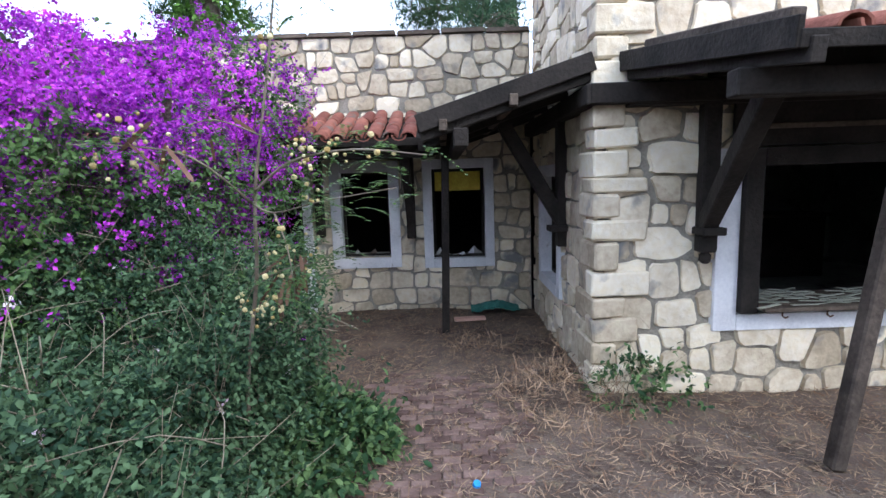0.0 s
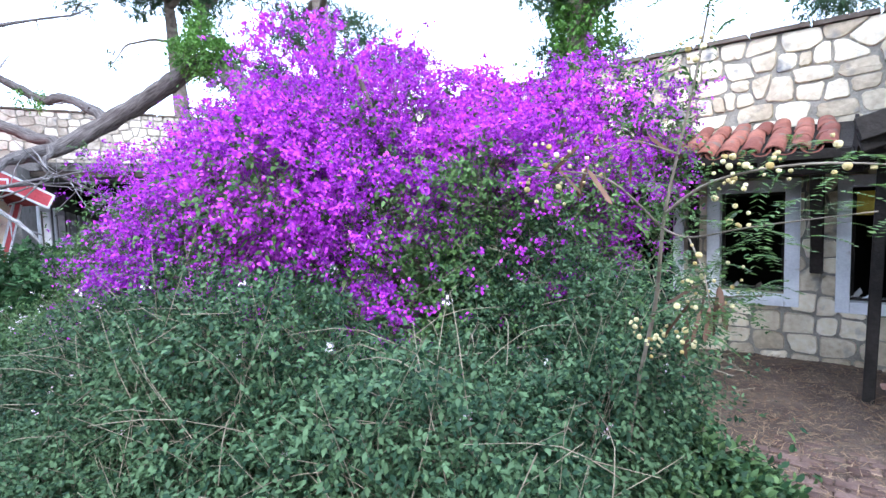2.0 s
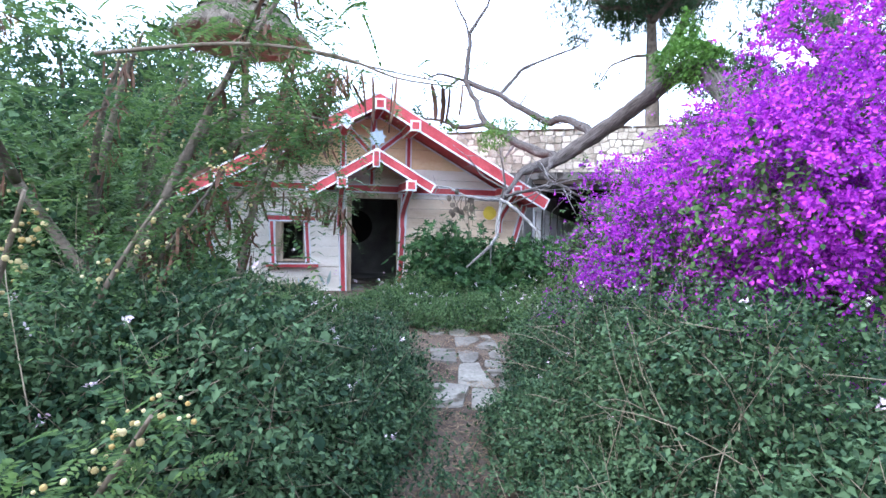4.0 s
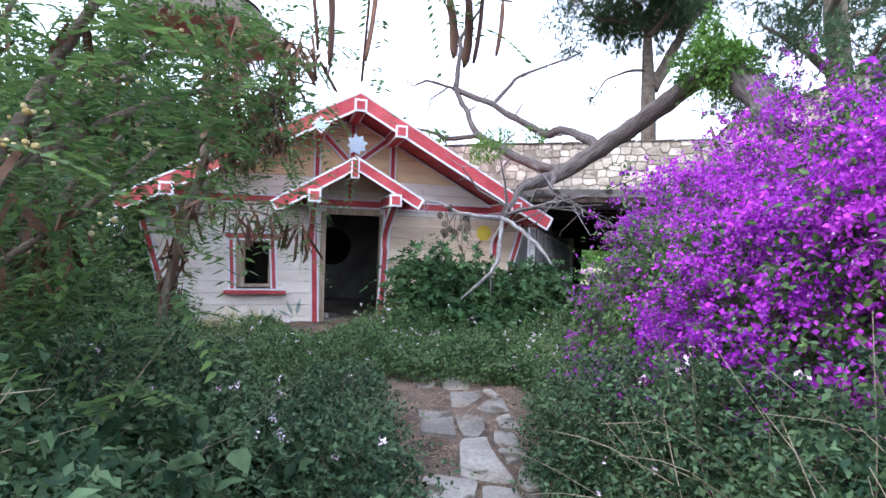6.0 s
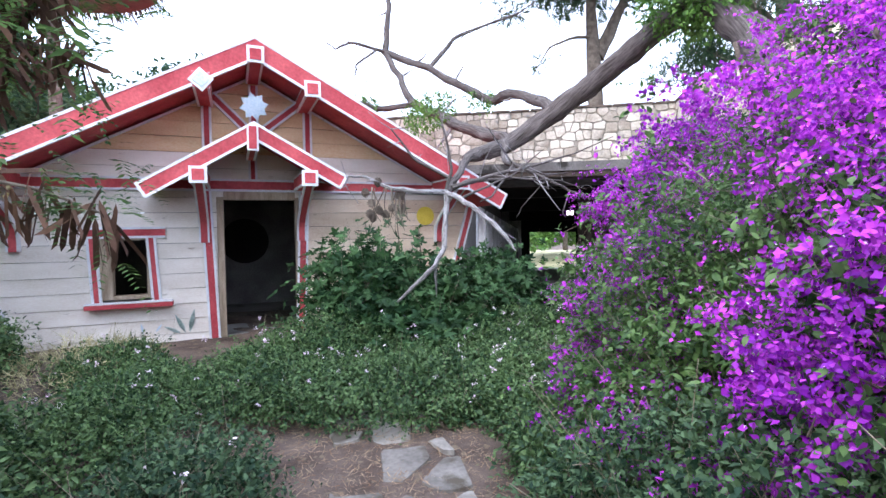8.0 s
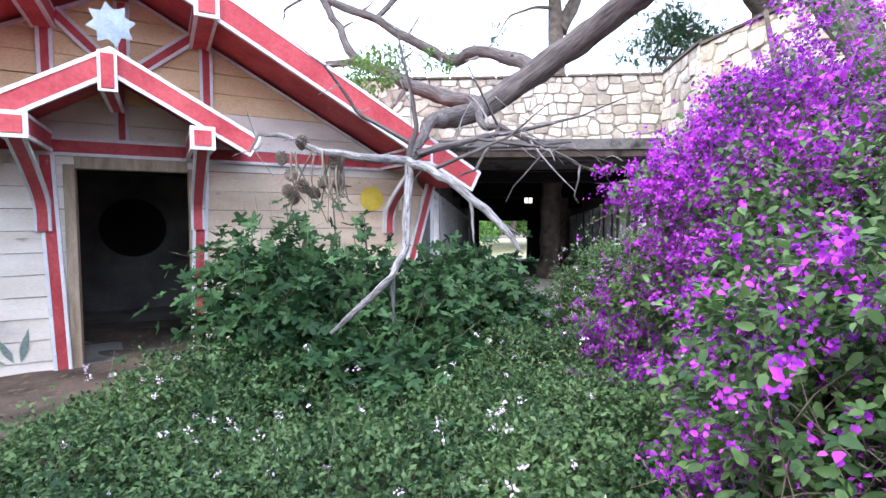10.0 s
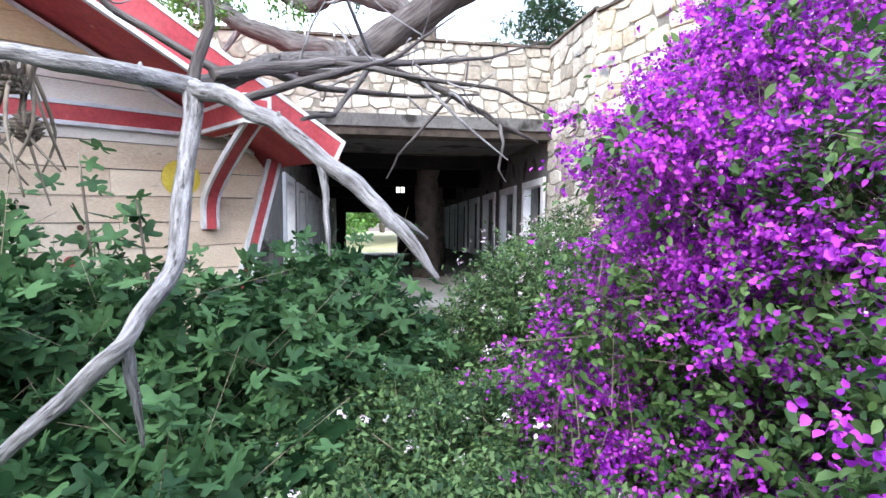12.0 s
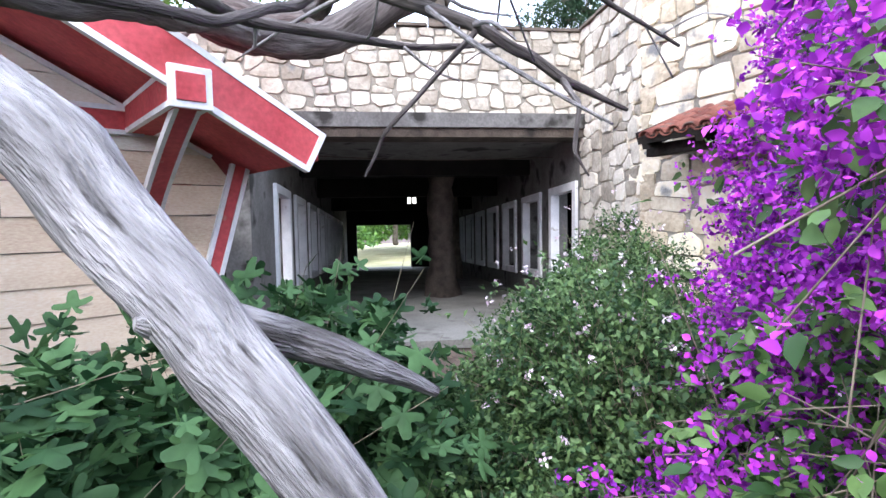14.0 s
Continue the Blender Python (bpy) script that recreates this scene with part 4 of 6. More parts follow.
for sg in (-1, 1):
    barge(0.0, RIDGE + .22, sg * 3.63, RIDGE + .22 - SLOPE * 3.63, OUT, 0.255)
barge(-0.04, 2.88, 1.14, 2.22, OUT, 0.20, "porch_bargeboard")
barge(-0.04, 2.88, -1.38, 2.07, OUT, 0.20, "porch_bargeboard")
beam_end(0.0, 3.72)
beam_end(0.70, 3.35)
beam_end(-0.635, 3.345, mat=PALEBLUE, turn=40)
beam_end(2.87, 2.17)
beam_end(-2.87, 2.17)
beam_end(-0.70, 2.19)
beam_end(0.64, 2.18)
beam_end(-0.06, 2.67, 1.12, .07, tall=.165)
# white moulding where the planks meet the roof
for sg in (-1, 1):
    part("rake_moulding", bar_bm(hl(sg * .02, .045, RIDGE - .02), hl(sg * 3.3, .045, RIDGE - .02 - SLOPE * 3.28), .03, .03, .003, up=(0, 1, 0)), TRIMWHITE, house)
# small porch roof
for sg in (-1, 1):
    bm = bmesh.new()
    tip, low = (1.10, 2.16) if sg > 0 else (-1.34, 2.01)
    q = [hl(-.04, OUT, 2.80), hl(-.04, .03, 2.80), hl(tip, .03, low), hl(tip, OUT, low)]
    v0 = [bm.verts.new(p) for p in q]
    v1 = [bm.verts.new(p + Vector((0, 0, .03))) for p in q]
    bm.faces.new(v0), bm.faces.new(v1[::-1])
    for k in range(4):
        bm.faces.new((v0[k], v1[k], v1[(k + 1) % 4], v0[(k + 1) % 4]))
    bmesh.ops.recalc_face_normals(bm, faces=bm.faces)
    part("porch_roof_board", bm, RED, house)


def trim(name, a, b, w, d=.03):
    """A flat red strip with white edges on the front."""
    a, b = Vector(a), Vector(b)
    t = part(name, bar_bm(hl(a.x, .045, a.y), hl(b.x, .045, b.y), w, d, .003, up=(0, 1, 0)), RED, house)
    n = Vector((-(b - a).y, (b - a).x)).normalized() * (w / 2)
    for k in (-1, 1):
        part("white_edge", bar_bm(hl(a.x + n.x * k, .05, a.y + n.y * k), hl(b.x + n.x * k, .05, b.y + n.y * k), .032, d + .012, .002, up=(0, 1, 0)), TRIMWHITE, t)
    return t


trim("cross_trim", (-2.88, 2.15), (2.88, 2.15), .15)
trim("post_trim", (0.0, 2.85), (0.0, 3.60), .10)
trim("post_trim", (0.76, 2.36), (0.76, 3.28), .10)
trim("post_trim", (-0.63, 2.46), (-0.63, 3.28), .10)
trim("slant_trim", (-0.56, 3.42), (-0.10, 2.96), .10)
trim("slant_trim", (0.70, 3.42), (0.16, 2.98), .10)
trim("corner_trim", (2.93, -.1), (3.50, 1.90), .11)
trim("corner_trim", (-2.93, -.1), (-3.50, 1.90), .11)
trim("door_trim", (-0.595, -.16), (-0.67, 2.07), .12)
trim("door_trim", (0.605, -.16), (0.69, 2.07), .12)
trim("gable_post_trim", (-0.03, 2.23), (-0.03, 2.66), .09)
trim("window_head_trim", (-2.15, 1.485), (-1.19, 1.485), .12)
trim("window_side_trim", (-2.02, 0.54), (-2.06, 1.42), .09)
trim("window_side_trim", (-1.32, 0.54), (-1.37, 1.42), .09)
hbox("window_sill", -2.15, -1.12, .03, .16, .47, .53, RED)
hbox("white_edge", -2.15, -1.12, .031, .165, .531, .552, TRIMWHITE)
# bare timber linings of door and window
for n, b in (("door_lining", (-.535, -.44, -.12, .05, -.16, 1.98)), ("door_lining", (.555, .625, -.12, .05, -.16, 1.98)), ("door_lining", (-.44, .555, -.12, .05, 1.94, 2.06)), ("window_lining", (-1.98, -1.83, -.1, .04, .58, 1.43)), ("window_lining", (-1.43, -1.38, -.1, .04, .58, 1.43)), ("window_lining", (-1.83, -1.43, -.1, .04, .58, .63)), ("window_lining", (-1.83, -1.43, -.1, .04, 1.38, 1.43))):
    hbox(n, b[0], b[1], b[2], b[3], b[4], b[5], LINING)


def curved_brace(s, o, z0, z1):
    """A bowed red bracket with white edges under the roof."""
    pts = [(s, .05, z0), (s, .10, z0 + (z1 - z0) * .35), (s, o * .55, z0 + (z1 - z0) * .72), (s, o, z1)]
    q, _ = spline([(*hl(*p), 1) for p in pts], 5)
    t = None
    for half, mat, dx in ((.055, RED, 0), (.012, TRIMWHITE, .055), (.012, TRIMWHITE, -.055)):
        bm = bmesh.new()
        rows = []
        for p in q:
            rows.append([bm.verts.new(p + Vector((dx + i * half, 0, 0)) + Vector((0, j * (.05 if mat is RED else .055), 0))) for i, j in ((-1, -1), (1, -1), (1, 1), (-1, 1))])
        for a, b in zip(rows, rows[1:]):
            for k in range(4):
                bm.faces.new((a[k], a[(k + 1) % 4], b[(k + 1) % 4], b[k]))
        bm.faces.new(rows[0][::-1]), bm.faces.new(rows[-1])
        bmesh.ops.recalc_face_normals(bm, faces=bm.faces)
        ob = part("bracket" if t is None else "white_edge", bm, mat, t or house)
        t = t or ob


for s, o, q0, q1 in ((-.70, .98, 1.33, 2.1), (.64, .98, 1.33, 2.09), (2.88, .98, 1.26, 2.08), (-2.88, .98, 1.26, 2.08)):
    curved_brace(s, o, q0, q1)
# painted star on the gable and yellow dots low on the planks
bm = bmesh.new()
vs = []
for k in range(16):
    r = .185 if k % 2 == 0 else .125
    a = 2 * math.pi * k / 16 + .2
    vs.append(bm.verts.new(hl(-.03 + r * math.cos(a), 1.0, 3.09 + r * math.sin(a))))
f = bm.faces.new(vs)
bmesh.ops.solidify(bm, geom=[f], thickness=.03)
part("star_board", bm, PALEBLUE, house, "pale blue wooden star on the gable")
for s, zz, r, mat in ((2.66, 1.70, .155, YELLOW), (1.86, 1.03, .045, RED), (1.93, 1.29, .022, IRON), (1.93, 1.17, .022, IRON)):
    bm = bmesh.new()
    bmesh.ops.create_cone(bm, cap_ends=True, segments=24, radius1=r, radius2=r, depth=.006, matrix=Matrix.Translation(hl(s, .034, zz)) @ pose(0, 0, 0, 90))
    part("painted_dot", bm, mat, house)

for s, zz, tilt, ln in ((-.98, .06, -25, .30), (-.93, .06, 12, .34), (-1.04, .06, -62, .24), (-1.50, .08, -10, .16), (-1.35, .10, 35, .14)):
    bm = bmesh.new()
    ring = [(0, 0), (.10, .35), (.07, .7), (0, 1), (-.07, .7), (-.10, .35)]
    ca, sa = math.cos(radians(tilt)), math.sin(radians(tilt))
    f = bm.faces.new([bm.verts.new(hl(s + ln * (x * ca + y * sa), .036, zz + ln * (y * ca - x * sa))) for x, y in ring])
    bmesh.ops.solidify(bm, geom=[f], thickness=.004)
    part("painted_leaf", bm, PALEBLUE if ln < .2 else FADEDTEAL, house, "faded teal painted leaf")

# ---- covered passage ----
PASS = Matrix.Translation((-13.33, 7.64, 0)) @ Matrix(((-0.906, -0.423, 0, 0), (0.423, -0.906, 0, 0), (-0.050, 0, 1, 0), (0, 0, 0, 1)))  # x inwards, y to the left


def pbox(bm, x0, x1, y0, y1, z0, z1):
    r = box_bm(x0, x1, y0, y1, z0, z1, 0, bm)
    return r


def pass_part(name, bm, mat, parent=None, kind="", label=""):
    bmesh.ops.transform(bm, matrix=PASS, verts=bm.verts)
    bmesh.ops.recalc_face_normals(bm, faces=bm.faces)
    return part(name, bm, mat, parent, label, kind)


WIDE, DEEP = 4.5, 16.5
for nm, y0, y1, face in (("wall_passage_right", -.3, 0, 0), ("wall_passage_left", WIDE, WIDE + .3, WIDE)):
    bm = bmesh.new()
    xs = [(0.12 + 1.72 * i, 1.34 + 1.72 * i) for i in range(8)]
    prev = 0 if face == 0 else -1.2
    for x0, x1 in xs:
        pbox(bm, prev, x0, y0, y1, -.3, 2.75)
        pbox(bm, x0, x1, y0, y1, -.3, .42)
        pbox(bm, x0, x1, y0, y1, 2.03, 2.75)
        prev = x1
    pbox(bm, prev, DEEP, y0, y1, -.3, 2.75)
    w = pass_part(nm, bm, BLOTCHED, kind="structure", label="dark blotched stone passage wall with a row of windows")
    sgn = 1 if face == 0 else -1
    for k, (x0, x1) in enumerate(xs):
        t = thing("window_" + str(5 + k + (8 if face else 0)), label="white-framed open window of the passage", category="window", kind="structure")
        for a0, a1, q0, q1 in ((x0, x0 + .13, .42, 2.03), (x1 - .13, x1, .42, 2.03), (x0 + .13, x1 - .13, 1.90, 2.03), (x0 + .13, x1 - .13, .42, .55)):
            bm = bmesh.new()
            ya, yb2 = sorted((face + sgn * .05, face - sgn * .10))
            pbox(bm, a0 + .002, a1 - .002, ya, yb2, q0 + .002, q1 - .002)
            pass_part("surround", bm, WHITE, t)
    # black sheet behind the openings paints the shade of the rooms
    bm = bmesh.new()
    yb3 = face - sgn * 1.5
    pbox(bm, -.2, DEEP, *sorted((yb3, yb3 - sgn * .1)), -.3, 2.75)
    pass_part("wall_room_back_" + nm[-5:].strip("_"), bm, BLACK, kind="structure", label="black-painted sheet for the unlit rooms behind the passage windows")
# ceiling in two tones: shade painted black inside, daylit grey at the mouth
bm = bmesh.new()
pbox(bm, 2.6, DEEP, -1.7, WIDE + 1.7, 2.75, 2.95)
pass_part("ceiling_inner", bm, BLACK, kind="structure", label="passage ceiling painted black for deep shade")
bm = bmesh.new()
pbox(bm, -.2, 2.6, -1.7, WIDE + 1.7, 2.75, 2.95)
pass_part("ceiling", bm, BLOTCHED, kind="structure", label="grey peeling plaster ceiling at the passage mouth, toned lighter as daylit")
bm = bmesh.new()
pbox(bm, -1.6, DEEP + 1, -1.7, WIDE + 1.7, -.10, .0)
pass_part("floor", bm, CONCRETE, kind="structure", label="dusty concrete passage floor")
# end wall and beams get the passage's deep shade as black colour
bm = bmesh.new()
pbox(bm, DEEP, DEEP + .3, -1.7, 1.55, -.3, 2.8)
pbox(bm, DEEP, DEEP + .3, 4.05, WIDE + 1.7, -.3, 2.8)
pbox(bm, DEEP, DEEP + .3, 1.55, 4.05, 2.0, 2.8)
pass_part("wall_passage_end", bm, BLACK, kind="structure", label="end wall painted black for shade, with a bright opening")
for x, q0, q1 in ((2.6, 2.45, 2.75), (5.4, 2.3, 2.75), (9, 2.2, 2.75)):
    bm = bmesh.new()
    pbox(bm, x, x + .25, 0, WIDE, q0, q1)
    pass_part("ceiling_beam", bm, BLACK, kind="structure", label="ceiling beam painted black for shade")
bm = bmesh.new()
pbox(bm, -.16, .22, -.0, WIDE + 1.2, 2.62, 2.90)
pass_part("lintel_beam", bm, BEAMWOOD, kind="structure", label="weathered timber beam across the passage mouth")
wire = limb_bm([(1.2, .02, 2.56, .006), (1.1, 2.2, 2.50, .006), (1.0, WIDE, 2.58, .006)], 8, 5, rough=0)
tagged(pass_part("cable", wire, GREYWOOD), "thin pale cable slung across the passage", "cable")
lamp = thing("ceiling_lamp", label="twin white tube lamp under the passage ceiling", category="lamp")
LAMP = bpy.data.materials.new("lamp glow")
LAMP.use_nodes = True
LAMP.node_tree.nodes["Principled BSDF"].inputs["Emission Color"].default_value = (1, 1, .95, 1)
LAMP.node_tree.nodes["Principled BSDF"].inputs["Emission Strength"].default_value = 2.5
for y in (2.0, 2.14):
    bm = bmesh.new()
    pbox(bm, 6.6, 6.66, y, y + .09, 2.22, 2.38)
    pass_part("lamp_tube", bm, LAMP, lamp)
bm = bmesh.new()
pbox(bm, 6.6, 6.7, 1.97, 2.26, 2.38, 2.75)
pass_part("lamp_mount", bm, BLACK, lamp)
tp, trd = spline([(-17.0, 7.5, -.35, .50), (-17.05, 7.5, 0.0, .34), (-17.1, 7.5, .6, .28), (-17.15, 7.52, 1.6, .27), (-17.1, 7.55, 2.8, .30)], 5)
old_tree = thing("old_tree", None, "thick living tree growing through the passage floor", "tree")
# dark beam brown instead of bark puts the passage shade into the trunk colour
part("trunk", tube_bm(tp, trd, 14, rough=.25), BEAMWOOD, old_tree)


# ---- plants ----
def twigs(balls, n, per, reach, depth=0.3, rough=0.22, seed=0.0, low=0.02, droop=0.4, spread=0.5):
    """Clusters of leaf places along short twigs on a heap of ellipsoids: place, way, outwards."""
    p, o = shell(balls, n, depth, low, rough, seed)
    way = unit(o + RNG.normal(size=p.shape) * spread + np.array((0, 0, 0.25)))
    L = reach * (0.45 + np.minimum(RNG.exponential(.55, len(p)), 2.6))
    k = RNG.random((len(p), per))
    at = p[:, None] + way[:, None] * (k * L[:, None])[..., None] + np.array((0, 0, -droop)) * ((k ** 2) * L[:, None])[..., None]
    at += RNG.normal(size=at.shape) * 0.012
    out = np.repeat(o[:, None], per, 1)
    w = np.repeat(way[:, None], per, 1)
    return at.reshape(-1, 3), w.reshape(-1, 3), out.reshape(-1, 3), p, way, L


def foliage(name, at, way, out, size, shape, mat, parent, droop=0.45, wild=0.75, jit=0.35, label="", low=0.01):
    keep = at[:, 2] > low
    at, way, out = at[keep], way[keep], out[keep]
    along, up = leaf_ways(way, droop, wild)
    s = size * (1 + jit * RNG.uniform(-1, 1, len(at)))
    return leaves(name, at, along, up, s, shape, mat, parent, label=label)


def stems(name, p, way, L, mat, parent, r=0.004, n=400, back=0.35):
    """Thin bare twigs from inside a bush out to its surface."""
    pick = RNG.choice(len(p), min(n, len(p)), replace=False)
    a = p[pick] - way[pick] * back + np.array((0, 0, -.12))
    b = p[pick] + way[pick] * (L[pick] * 0.9)[:, None]
    m = (a + b) / 2 + RNG.normal(size=a.shape) * 0.03
    co, f = [], []
    d = unit(b - a)
    s = unit(np.cross(d, np.array((0.3, 0.2, 0.9))))
    t = np.cross(d, s)
    ring = [(math.cos(q), math.sin(q)) for q in (0.5, 2.6, 4.7)]
    pts = np.stack([c + (s * x + t * y) * (r * k) for c, k in ((a, 1.3), (m, 1.0), (b, .6)) for x, y in ring], 1)
    for i in range(2):
        for k in range(3):
            f.append((i * 3 + k, i * 3 + (k + 1) % 3, i * 3 + 3 + (k + 1) % 3, i * 3 + 3 + k))
    faces = (np.arange(len(pick))[:, None, None] * 9 + np.array(f)[None]).reshape(-1, 4)
    return mesh_from(name, pts.reshape(-1, 3), faces, mat, parent, "stuff")


# bougainvillea
bou = thing("bougainvillea", None, "huge mound of purple-magenta bougainvillea in full bloom", "bougainvillea")
BALLS = [(-2.45, 3.65, 0.9, .95, 1.15, 1.65), (-3.4, 3.30, 1.0, 1.45, 1.45, 1.88), (-4.9, 3.35, 1.0, 1.6, 1.45, 1.90), (-6.3, 3.80, 1.0, 1.4, 1.40, 1.80), (-7.5, 4.45, 1.0, 1.05, 1.25, 1.75), (-8.3, 4.5, 1.0, .75, .95, 1.75), (-1.95, 4.4, 1.9, .75, .6, .80), (-8.40, 4.05, .9, .46, .58, 1.45), (-8.15, 3.40, .4, .40, .40, .80), (-8.75, 3.25, .25, .32, .30, .42), (-8.35, 3.0, .1, .35, .25, .38), (-7.65, 3.35, .5, .55, .55, 1.05), (-6.95, 2.75, .45, .58, .52, 1.0), (-6.2, 2.2, .4, .7, .55, .95), (-5.3, 2.05, .4, .9, .62, .85), (-3.3, 2.0, 1.75, .55, .4, .5), (-4.3, 2.0, 1.0, .9, .5, .75), (-8.25, 2.85, 1.72, .13, .13, .13), (-8.2, 3.15, 1.75, .22, .22, .26), (-8.36, 2.95, 1.05, .15, .16, .26), (-8.52, 2.90, .62, .15, .16, .32), (-8.05, 3.55, 1.9, .35, .35, .5), (-8.74, 4.20, 1.30, .36, .48, 1.20)]
at, way, out, p0, w0, l0 = twigs(BALLS, 30000, 10, 0.17, 0.36, 0.30, 1.0)
z, x = at[:, 2], at[:, 0]
zc = np.interp(x, [-8.5, -7, -5.5, -4.5, -3.8, -3.0, -2, -1], [0.65, 1.10, 1.35, 1.30, 1.2, 1.55, 1.95, 2.2])
# sprays: whole twigs flower together, in drifts
cl = np.repeat(1.4 * lumps(p0, 5.0, 1.5) + 1.5 * lumps(p0, 7.0, 3.4) + 1.1 * lumps(p0, 9.0, 7.5) + 0.35 * RNG.normal(size=len(p0)), 10)
shift = np.interp(x, [-8.3, -7.8, -7.3, -6, -4.8, -3.6], [0.6, -0.2, -1.5, -1.6, -0.25, 0.5])
most = np.interp(x, [-6, -3.8], [0.80, 0.93])
flower = RNG.random(len(at)) < most / (1 + np.exp(-(2.4 * np.clip(z - zc, -1.6, 0.9) + 3.4 * cl + 2.2 * shift)))
stems("stem_tangle", p0, w0, l0, TWIG, bou, 0.002, 4200, 0.45)
foliage("foliage", at[~flower], way[~flower], out[~flower], 0.040, OVAL, LEAF_BOU, bou)
# bracts round each cluster of florets
fa, fw, fo = at[flower], way[flower], out[flower]
fs_size = np.repeat(np.interp(fa[:, 0], [-6.5, -4.0], [0.0225, 0.027]), 4)
fa = np.repeat(fa, 4, 0) + RNG.normal(size=(len(fa) * 4, 3)) * 0.012 + np.repeat(fo, 4, 0) * 0.015
fw = np.repeat(fw, 4, 0)
spin = RNG.normal(size=fw.shape)
along = unit(np.repeat(fo, 4, 0) * 0.5 + spin * 0.9)
bup, bsz, nr = np.repeat(fo, 4, 0) + RNG.normal(size=fw.shape) * 0.5, fs_size * RNG.uniform(0.7, 1.25, len(fa)), fa[:, 0] < -5.3
leaves("bract_mass", fa[nr], along[nr], bup[nr], bsz[nr], WIDE_OVAL, BRACT, bou)
leaves("bract_mass", fa[~nr], along[~nr], bup[~nr], bsz[~nr], BRACT_SHAPE, BRACT, bou)
tiny = fa[::24] + along[::24] * 0.012
leaves("floret_mass", tiny, RNG.normal(size=tiny.shape), RNG.normal(size=tiny.shape), np.full(len(tiny), .012), KITE, PETAL, bou)
at, way, out, p0, w0, l0 = twigs(tight(BALLS, .78), 7000, 7, 0.16, 0.3, 0.1, 2.0)
foliage("inner_foliage", at, way, out, 0.055, OVAL, LEAF_BOU, bou)
for sx, sy, tx, ty, tz in ((-3.2, 3.6, -3.0, 2.6, 2.6), (-5.0, 3.7, -5.4, 2.6, 2.5), (-6.8, 4.0, -6.6, 3.0, 2.8), (-7.9, 4.4, -8.2, 3.9, 3.0), (-2.2, 3.9, -1.7, 3.3, 2.2)):
    part("woody_stem", limb_bm([(sx, sy, -.05, .07), (sx + .1, sy - .2, .8, .055), ((sx + tx) / 2, (sy + ty) / 2, 1.7, .04), (tx, ty, tz, .015)], 5, 7), BARK, bou)


def bush(name, balls, n, per, reach, size, shape, mat, label, category="bush", flowers=0, stem=250, seed=0.0, depth=0.35, rough=0.25, droop=.4, low=.01, inner=True, spread=.5):
    t = thing(name, None, label, category)
    at, way, out, p, w, L = twigs(balls, n, per, reach, depth, rough, seed, low, droop, spread)
    foliage("foliage", at, way, out, size, shape, mat, t)
    if stem:
        stems("stem_tangle", p, w, L, CANE, t, 0.0022, stem)
    if inner:
        a2, w2, o2, *_ = twigs(tight(balls), max(n // 4, 50), 6, reach * .8, 0.4, 0.1, seed + 2, low)
        foliage("inner_foliage", a2, w2, o2, size * 1.25, KITE if shape is not LOBED else LOBED, mat, t)
    if flowers:
        q = p[RNG.choice(len(p), flowers)] + w[RNG.choice(len(p), flowers)] * 0.0
        o = out[::per][:len(p)]
        pick = RNG.choice(len(p), flowers)
        q = p[pick] + (o[pick] * 0.5 + np.array((0, 0, .8))) * (L[pick] * .9)[:, None]
        qq = np.repeat(q, 10, 0) + RNG.normal(size=(flowers * 10, 3)) * 0.010
        leaves("flower_mass", qq, RNG.normal(size=qq.shape), np.tile((0, 0, 1.0), (len(qq), 1)) + RNG.normal(size=qq.shape) * .5, RNG.uniform(.016, .026, len(qq)), KITE, PETAL, t)
    return t


def canes(parent, balls, n, seed, length=.7, mat=CANE, r=.0022):
    """Dry tan canes that arch out over a bush."""
    p, o = shell(balls, n, .1, .1, .1, seed)
    rr = random.Random(int(seed * 10))
    bm = bmesh.new()
    for a, w in zip(p, o):
        a, w = Vector(a), Vector(w)
        d = (w * .5 + Vector((rr.uniform(-1, 1), rr.uniform(-1, 1), rr.uniform(-.1, .5)))).normalized()
        L = length * rr.uniform(.4, 1.2)
        limb_bm([(*(a - d * L * .4), r * 1.3), (*(a + d * L * .2 + w * .08), r), (*(a + d * L * .7 + Vector((0, 0, -.1 * L))), r * .5)], 3, 4, bm, 0)
    return part("cane_tangle", bm, mat, parent, kind="stuff")


# green undergrowth before the bougainvillea
bush("lantana_bush", [(-1.2, 2.45, .15, .45, .65, .90), (-1.6, 1.75, .1, .7, .6, .85), (-2.5, 1.45, .1, .95, .65, .80), (-3.6, 1.35, .1, .95, .62, .75), (-4.7, 1.45, .05, .8, .55, .60), (-1.9, 3.0, .3, .55, .6, 1.1)], 24000, 10, 0.18, .032, SLIM, LEAF_COOL, "dense green lantana undergrowth beneath the bougainvillea", flowers=60, stem=2600, seed=2.0, rough=.45, spread=.8, depth=.5)
bush("lantana_bush", [(-2.1, 0.75, .0, .85, .32, .40), (-3.4, 0.80, .0, .9, .30, .36), (-1.1, 1.35, 0, .6, .4, .5)], 6500, 9, 0.16, .030, SLIM, LEAF_COOL, "low green lantana at the edge of the path", stem=700, seed=3.0, flowers=12, rough=.34, spread=.75)
bush("lantana_bush", [(-0.80, 2.6, .0, .30, .4, .36), (-0.55, 2.75, 0, .20, .2, .24)], 700, 8, 0.12, .05, OVAL, LEAF, "bright green low shrub at the paving edge", stem=60, seed=4.0)
canes(bou, [(-1.5, 1.75, .15, .75, .65, .85), (-2.5, 1.45, .15, .95, .65, .80), (-3.6, 1.35, .15, .95, .62, .75)], 130, 3.3)
